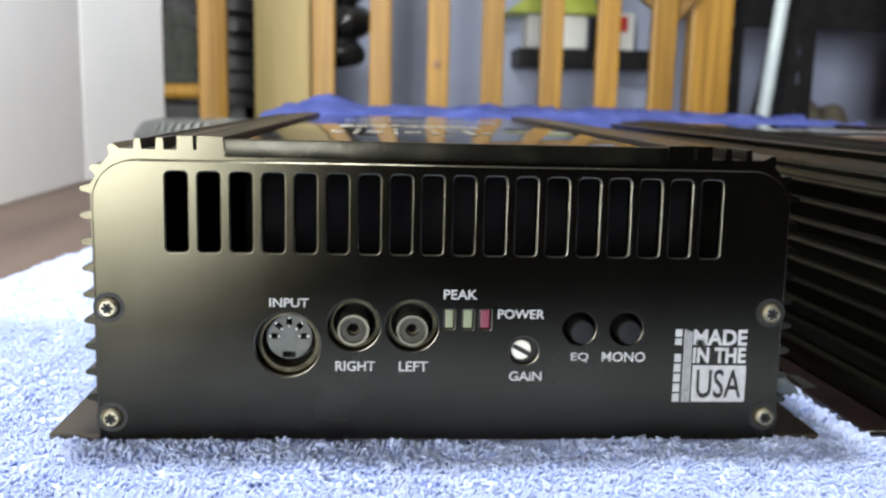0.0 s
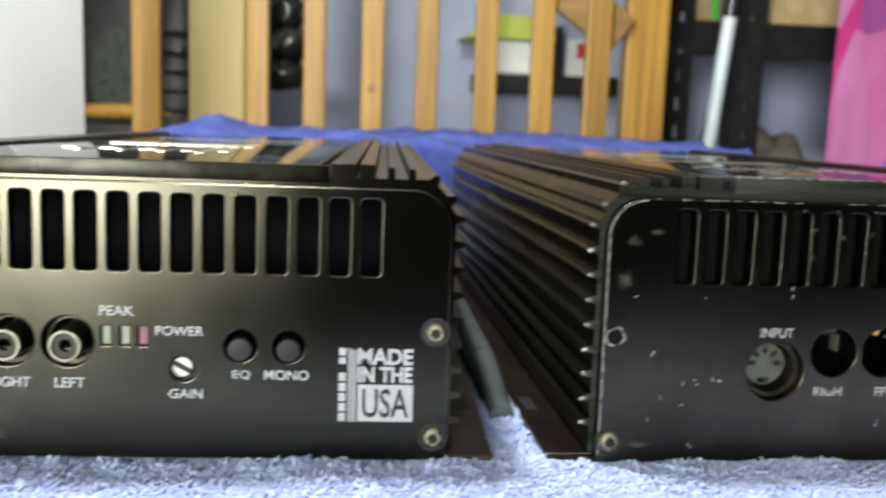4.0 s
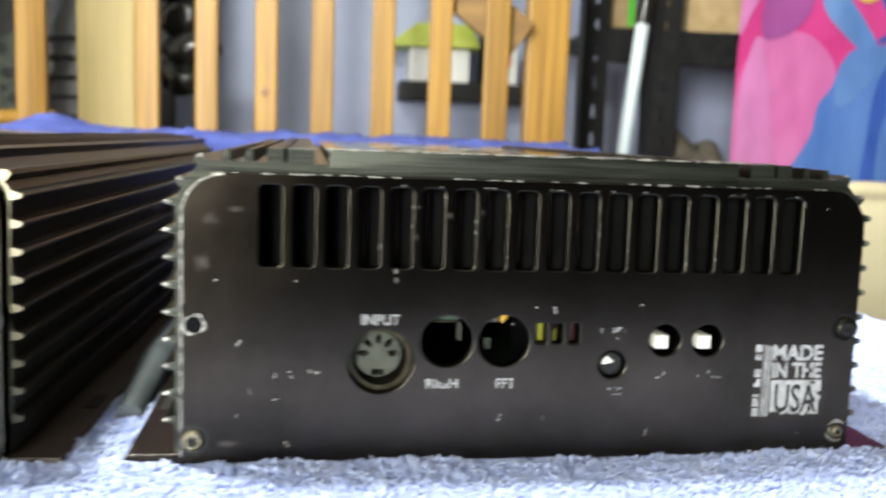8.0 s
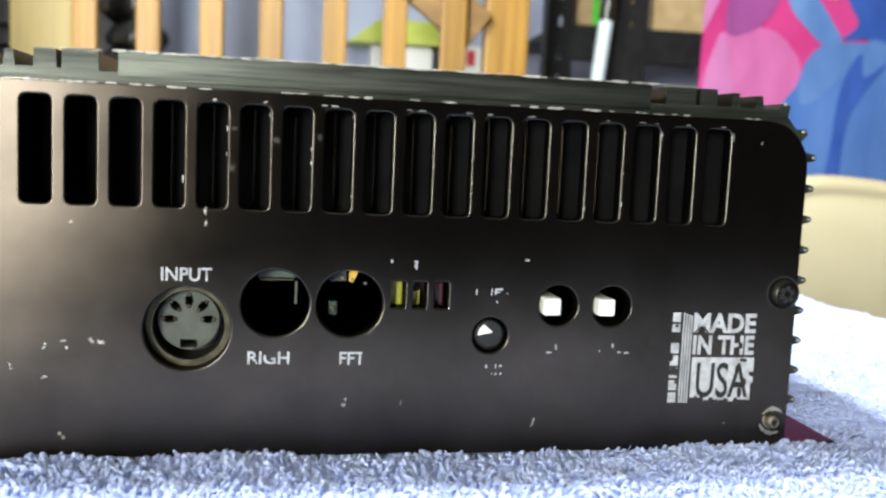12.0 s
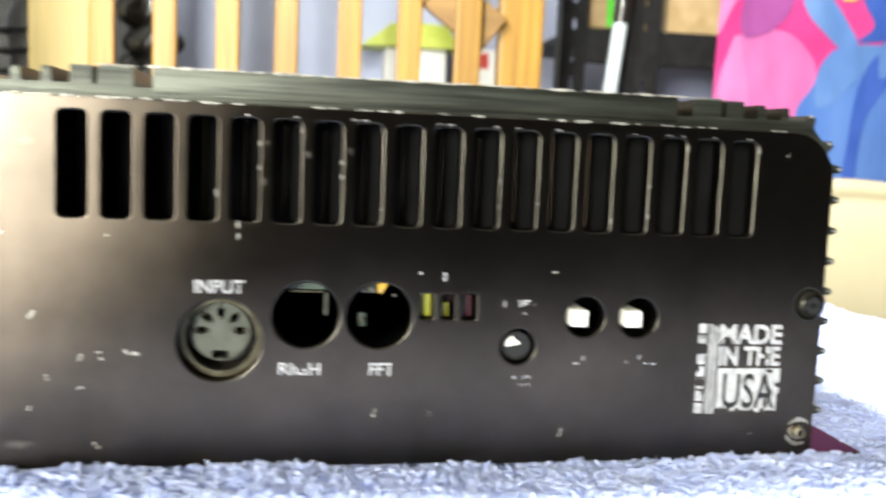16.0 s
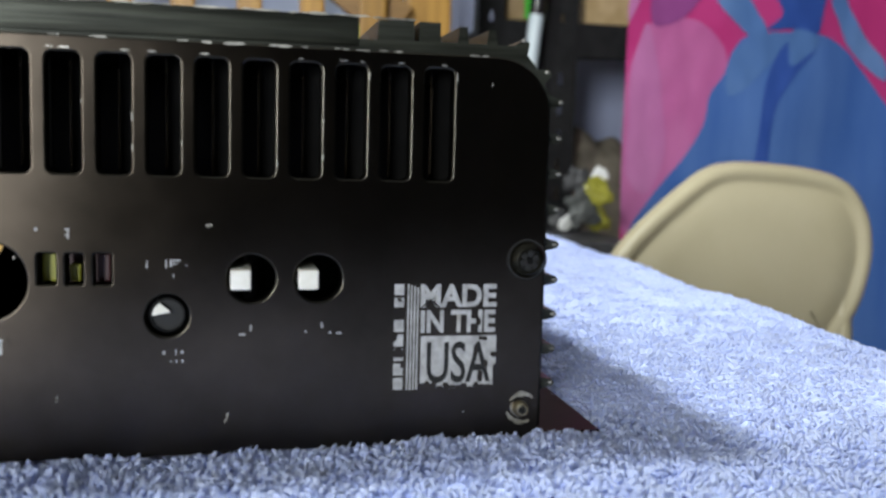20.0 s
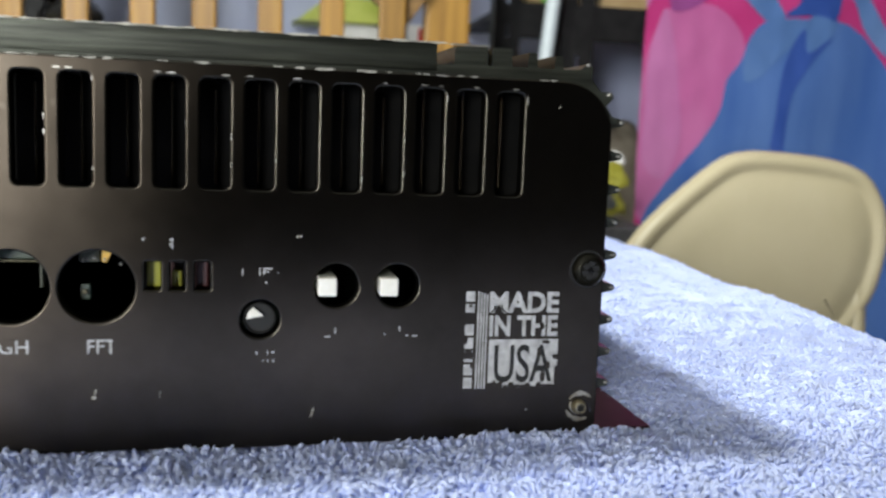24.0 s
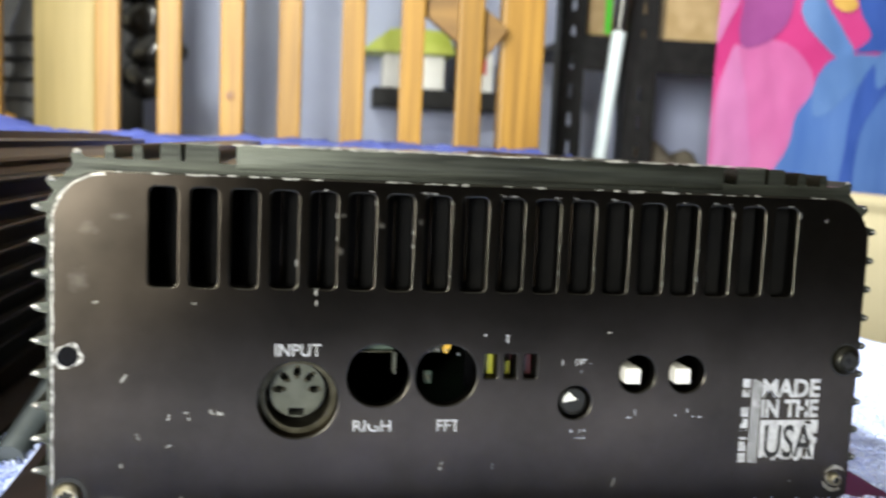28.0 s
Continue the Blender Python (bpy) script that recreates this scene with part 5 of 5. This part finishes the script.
tagged(part("cardboard_box", box(1.0789, 1.3352, SY + 0.04, SY + 0.30, 0.2808, 0.4039, 0.003), CARD), "tan cardboard box on the black shelf", "box")
sack = thing("crumpled_bag", "beige crumpled bag on the lower shelf", "bag", pose(0.905, SY + 0.20, -0.29))
bm = bmesh.new()
g = bmesh.ops.create_icosphere(bm, subdivisions=4, radius=0.13)
for v in g["verts"]:
    d = 1 + 0.25 * noise.noise(v.co * 14)
    v.co = Vector((v.co.x * 1.1 * d, v.co.y * 0.8 * d, max(-0.13, v.co.z * 1.9 * d) + 0.13))
shade(part("body", bm, SACK, sack), 50)

# bright wrappers low on the shelf
for k, (wx, wz, m, s) in enumerate(((0.746, 0.004, YELLOW, 0.017), (0.726, -0.021, GREY_MID, 0.024), (0.753, -0.037, YELLOW, 0.016), (0.757, 0.022, WHITE_CARD, 0.011), (0.730, 0.014, GREY_DARK, 0.017), (0.722, -0.045, WHITE_CARD, 0.010), (0.740, -0.023, WHITE_CARD, 0.010), (0.724, -0.053, GREY_DARK, 0.020))):
    bm = bmesh.new()
    g = bmesh.ops.create_icosphere(bm, subdivisions=3, radius=s)
    for v in g["verts"]:
        v.co *= 1 + 0.75 * noise.noise(v.co * 70 + Vector((k * 3, 0, 0))) + 0.3 * noise.noise(v.co * 190)
        v.co.y *= 0.45
    bmesh.ops.translate(bm, vec=(wx, 1.02 + 0.012 * k, wz), verts=bm.verts[:])
    tagged(part("wrapper", bm, m), "crumpled bright plastic wrapper in a pile", "wrapper", "wrappers in the pile")
tagged(part("storage_crate", box(0.6564, 0.7781, 0.96, 1.14, FLOOR_Z, -0.0611, 0.004), GREY_DARK), "dark grey crate under the wrappers", "crate")

# ---- printed curtain ----
CY = 1.06
X_EDGE = 0.7913


def curtain_y(x, z):
    return CY + 0.006 * math.sin(x * 23 + 0.6) + 0.006 * noise.noise(Vector((x * 9, z * 3, 0.2))) + 0.006 * noise.noise(Vector((x * 13 + z * 9, z * 8 - x * 4, 1.2))) + 0.002 * noise.noise(Vector((x * 40, z * 26, 3.2)))


def cloth_patch(loop, lift, nx=26, nz=30):
    """A flat printed shape that follows the curtain's folds."""
    x0, x1 = min(p[0] for p in loop), max(p[0] for p in loop)
    z0, z1 = min(p[1] for p in loop), max(p[1] for p in loop)
    bm = bmesh.new()
    pts = [Vector(p) for p in loop]
    n = len(pts)
    for i in range(1, nx):
        for j in range(1, nz):
            p = (x0 + (x1 - x0) * i / nx, z0 + (z1 - z0) * j / nz)
            if inside_poly(p, [tuple(q) for q in loop]):
                pts.append(Vector(p))
    vs, _, fs, *_ = geometry.delaunay_2d_cdt(pts, [(i, (i + 1) % n) for i in range(n)], [], 0, 1e-7)
    bv = [bm.verts.new((v.x, curtain_y(v.x, v.y) - lift, v.y)) for v in vs]
    for f in fs:
        c = sum((vs[i] for i in f), Vector((0, 0))) / len(f)
        if inside_poly(c, [tuple(q) for q in loop]):
            bm.faces.new([bv[i] for i in f])
    bmesh.ops.recalc_face_normals(bm, faces=bm.faces[:])
    if sum(f.normal.y for f in bm.faces) > 0:
        bmesh.ops.reverse_faces(bm, faces=bm.faces[:])
    return bm


curtain = thing("printed_curtain", "hot pink cloth curtain printed with pink and blue shapes", "curtain")
bm = bmesh.new()
rows = []
for j in range(61):
    z = -0.62 + 1.50 * j / 60
    rows.append([bm.verts.new((X_EDGE + 0.90 * i / 90, curtain_y(X_EDGE + 0.90 * i / 90, z), z)) for i in range(91)])
for a, b in zip(rows, rows[1:]):
    for i in range(90):
        bm.faces.new((a[i], a[i + 1], b[i + 1], b[i]))
shade(part("cloth", bm, CURTAIN_PINK, curtain), 80)
part("rod", tube(0.012, 0.012, (0.7196, CY, 0.89), (1.8449, CY, 0.89), 16), SHELF_BLACK, curtain)
for x in (0.80, 1.76):
    part("rod_hanger", tube(0.006, 0.006, (x, CY, 0.89), (x, CY, CEIL), 14), SHELF_BLACK, curtain)
def print_on_curtain(material, lift, loop, label):
    shade(part("print_shape", cloth_patch(smooth_loop(loop), lift), material, curtain, label), 80)


print_on_curtain(PRINT_PINK, 0.0012, [(0.823, 0.233), (0.867, 0.244), (0.902, 0.235), (0.934, 0.203), (0.938, 0.164), (0.918, 0.139), (0.906, 0.088), (0.886, 0.048), (0.842, -0.008), (0.796, -0.060), (0.791, 0.054), (0.792, 0.132), (0.802, 0.190)], "soft pink rounded printed shape")
print_on_curtain(PRINT_LILAC, 0.0020, [(0.818, 0.234), (0.831, 0.203), (0.845, 0.134), (0.854, 0.055), (0.830, -0.001), (0.799, 0.023), (0.799, 0.101), (0.801, 0.177)], "lilac printed shading")
print_on_curtain(PRINT_LILAC, 0.0013, [(0.791, 0.234), (0.808, 0.268), (0.821, 0.298), (0.819, 0.350), (0.798, 0.341), (0.792, 0.282)], "lilac printed shape")
print_on_curtain(PRINT_PURPLE, 0.0024, [(0.826, 0.293), (0.823, 0.248), (0.835, 0.230), (0.875, 0.247), (0.899, 0.293), (0.895, 0.410), (0.837, 0.410)], "purple printed shape")
print_on_curtain(PRINT_BLUE, 0.0016, [(0.976, 0.226), (0.946, 0.202), (0.934, 0.168), (0.914, 0.139), (0.907, 0.096), (0.880, 0.048), (0.832, -0.013), (0.796, -0.100), (0.796, -0.390), (1.386, -0.388), (1.326, -0.101), (1.239, 0.066), (1.187, 0.141), (1.140, 0.196), (1.111, 0.219), (1.073, 0.230)], "sky blue flared printed shape")
print_on_curtain(PRINT_PALE, 0.0026, [(0.943, 0.192), (0.971, 0.220), (1.012, 0.230), (1.031, 0.215), (0.999, 0.184), (0.959, 0.145), (0.938, 0.144)], "pale blue printed highlight")
print_on_curtain(PRINT_PALE, 0.0026, [(1.031, 0.232), (1.073, 0.226), (1.059, 0.198), (1.036, 0.175)], "pale blue printed highlight")
print_on_curtain(PRINT_PALE, 0.0022, [(0.911, 0.293), (0.919, 0.267), (0.943, 0.243), (0.974, 0.220), (0.994, 0.228), (0.980, 0.254), (0.953, 0.289), (0.931, 0.322)], "pale blue printed band")
print_on_curtain(PRINT_DEEP, 0.0030, [(1.025, 0.216), (1.002, 0.178), (0.991, 0.131), (0.987, 0.043), (0.980, -0.052), (1.006, -0.052), (1.007, 0.043), (1.010, 0.116), (1.034, 0.161), (1.069, 0.206), (1.032, 0.183)], "deep blue printed fold")
print_on_curtain(PRINT_DEEP, 0.0022, [(0.995, 0.294), (1.015, 0.256), (0.994, 0.233), (1.034, 0.235), (1.073, 0.230), (1.083, 0.277), (1.092, 0.323), (1.044, 0.410), (0.985, 0.369)], "deep blue printed shape")
print_on_curtain(PRINT_PALE, 0.0022, [(1.092, 0.284), (1.107, 0.250), (1.131, 0.211), (1.185, 0.169), (1.185, 0.196), (1.147, 0.236), (1.117, 0.285), (1.104, 0.351)], "pale blue printed band")
print_on_curtain(PRINT_GOLD, 0.0032, [(0.954, 0.304), (0.962, 0.291), (0.977, 0.287), (0.991, 0.296), (0.976, 0.317)], "small gold printed spot")

# ---- folding chair ----
chair = thing("folding_chair", "small cream enamelled metal folding chair beside the table", "chair")
BACK = smooth_loop([(0.6187, -0.0293), (0.6408, -0.0043), (0.6682, 0.0209), (0.6934, 0.0400), (0.7143, 0.0472), (0.7465, 0.0484), (0.8018, 0.0437), (0.8350, 0.0335), (0.8545, 0.0125), (0.8645, -0.0130), (0.8655, -0.0490), (0.8500, -0.0958), (0.8050, -0.1320), (0.6450, -0.1320), (0.6080, -0.1000), (0.6020, -0.0600)], 6)


def shrink(loop, d):
    n = len(loop)
    out = []
    for i in range(n):
        a, b = Vector(loop[i - 1]), Vector(loop[(i + 1) % n])
        t = (b - a).normalized()
        p = Vector(loop[i]) + Vector((t.y, -t.x)) * d
        out.append((p.x, p.y))
    return out


def pressed_back(loop):
    """A pressed sheet back rest: rolled rim, a groove and a flat field."""
    bm = bmesh.new()
    levels = ((0.0, 0.012), (0.002, 0.004), (0.006, 0.000), (0.012, 0.0005), (0.016, 0.0035), (0.019, 0.0040), (0.024, 0.0020), (0.045, 0.0010))
    rings = []
    for d, y in levels:
        lp = shrink(loop, d)
        rings.append([bm.verts.new((x, 0.60 + y + 0.10 * (x - 0.74) ** 2, z)) for x, z in lp])
    for a, b in zip(rings, rings[1:]):
        for i in range(len(a)):
            j = (i + 1) % len(a)
            bm.faces.new((a[i], a[j], b[j], b[i]))
    bm.faces.new(rings[-1])
    back = [bm.verts.new((v.co.x, 0.614 + 0.10 * (v.co.x - 0.74) ** 2, v.co.z)) for v in rings[1]]
    for i in range(len(back)):
        j = (i + 1) % len(back)
        bm.faces.new((rings[0][j], rings[0][i], back[i], back[j]))
    bm.faces.new(back[::-1])
    bmesh.ops.recalc_face_normals(bm, faces=bm.faces[:])
    return bm


area = sum(a[0] * b[1] - b[0] * a[1] for a, b in zip(BACK, BACK[1:] + BACK[:1]))
if area > 0:
    BACK = BACK[::-1]
shade(part("backrest", pressed_back(BACK), CHAIR_CREAM, chair, "pressed cream back rest with a rolled rim"), 50)
for x in (0.6400, 0.8420):
    shade(part("leg", tube(0.010, 0.010, (x, 0.622, -0.03), (x - 0.01, 0.50, FLOOR_Z), 16), CHAIR_CREAM, chair))
    shade(part("leg", tube(0.010, 0.010, (x, 0.630, -0.34), (x, 0.86, FLOOR_Z), 16), CHAIR_CREAM, chair))
part("seat", box(0.6194, 0.8723, 0.535, 0.80, -0.4, -0.375, 0.010), CHAIR_CREAM, chair)

# ---- hanging lamp and window ----
lamp = thing("hanging_lamp", "bare bulb in a black holder hanging over the table", "lamp")
shade(part("holder", lathe([(0.018, 0.740), (0.020, 0.770), (0.016, 0.800), (0.006, 0.820)], 24, "Z", pose(0.010, 0.152, 0)), SHELF_BLACK, lamp), 60)
part("cord", tube(0.004, 0.004, (0.010, 0.152, 0.820), (0.010, 0.152, CEIL), 10), SHELF_BLACK, lamp)
window = thing("window_1", "bright window in the wall behind the camera", "window", pose(-0.88, RY0, 0.36), "", "structure")
part("window_frame", extrude_outline([(-0.33, -0.50), (0.33, -0.50), (0.33, 0.50), (-0.33, 0.50)], [[(-0.264, -0.434), (0.264, -0.434), (0.264, 0.434), (-0.264, 0.434)]], 0.001, 0.03), WHITE_BOARD, window)
part("window_sill", box(-0.34, 0.34, 0.002, 0.09, -0.53, -0.501, 0.004), WHITE_BOARD, window)
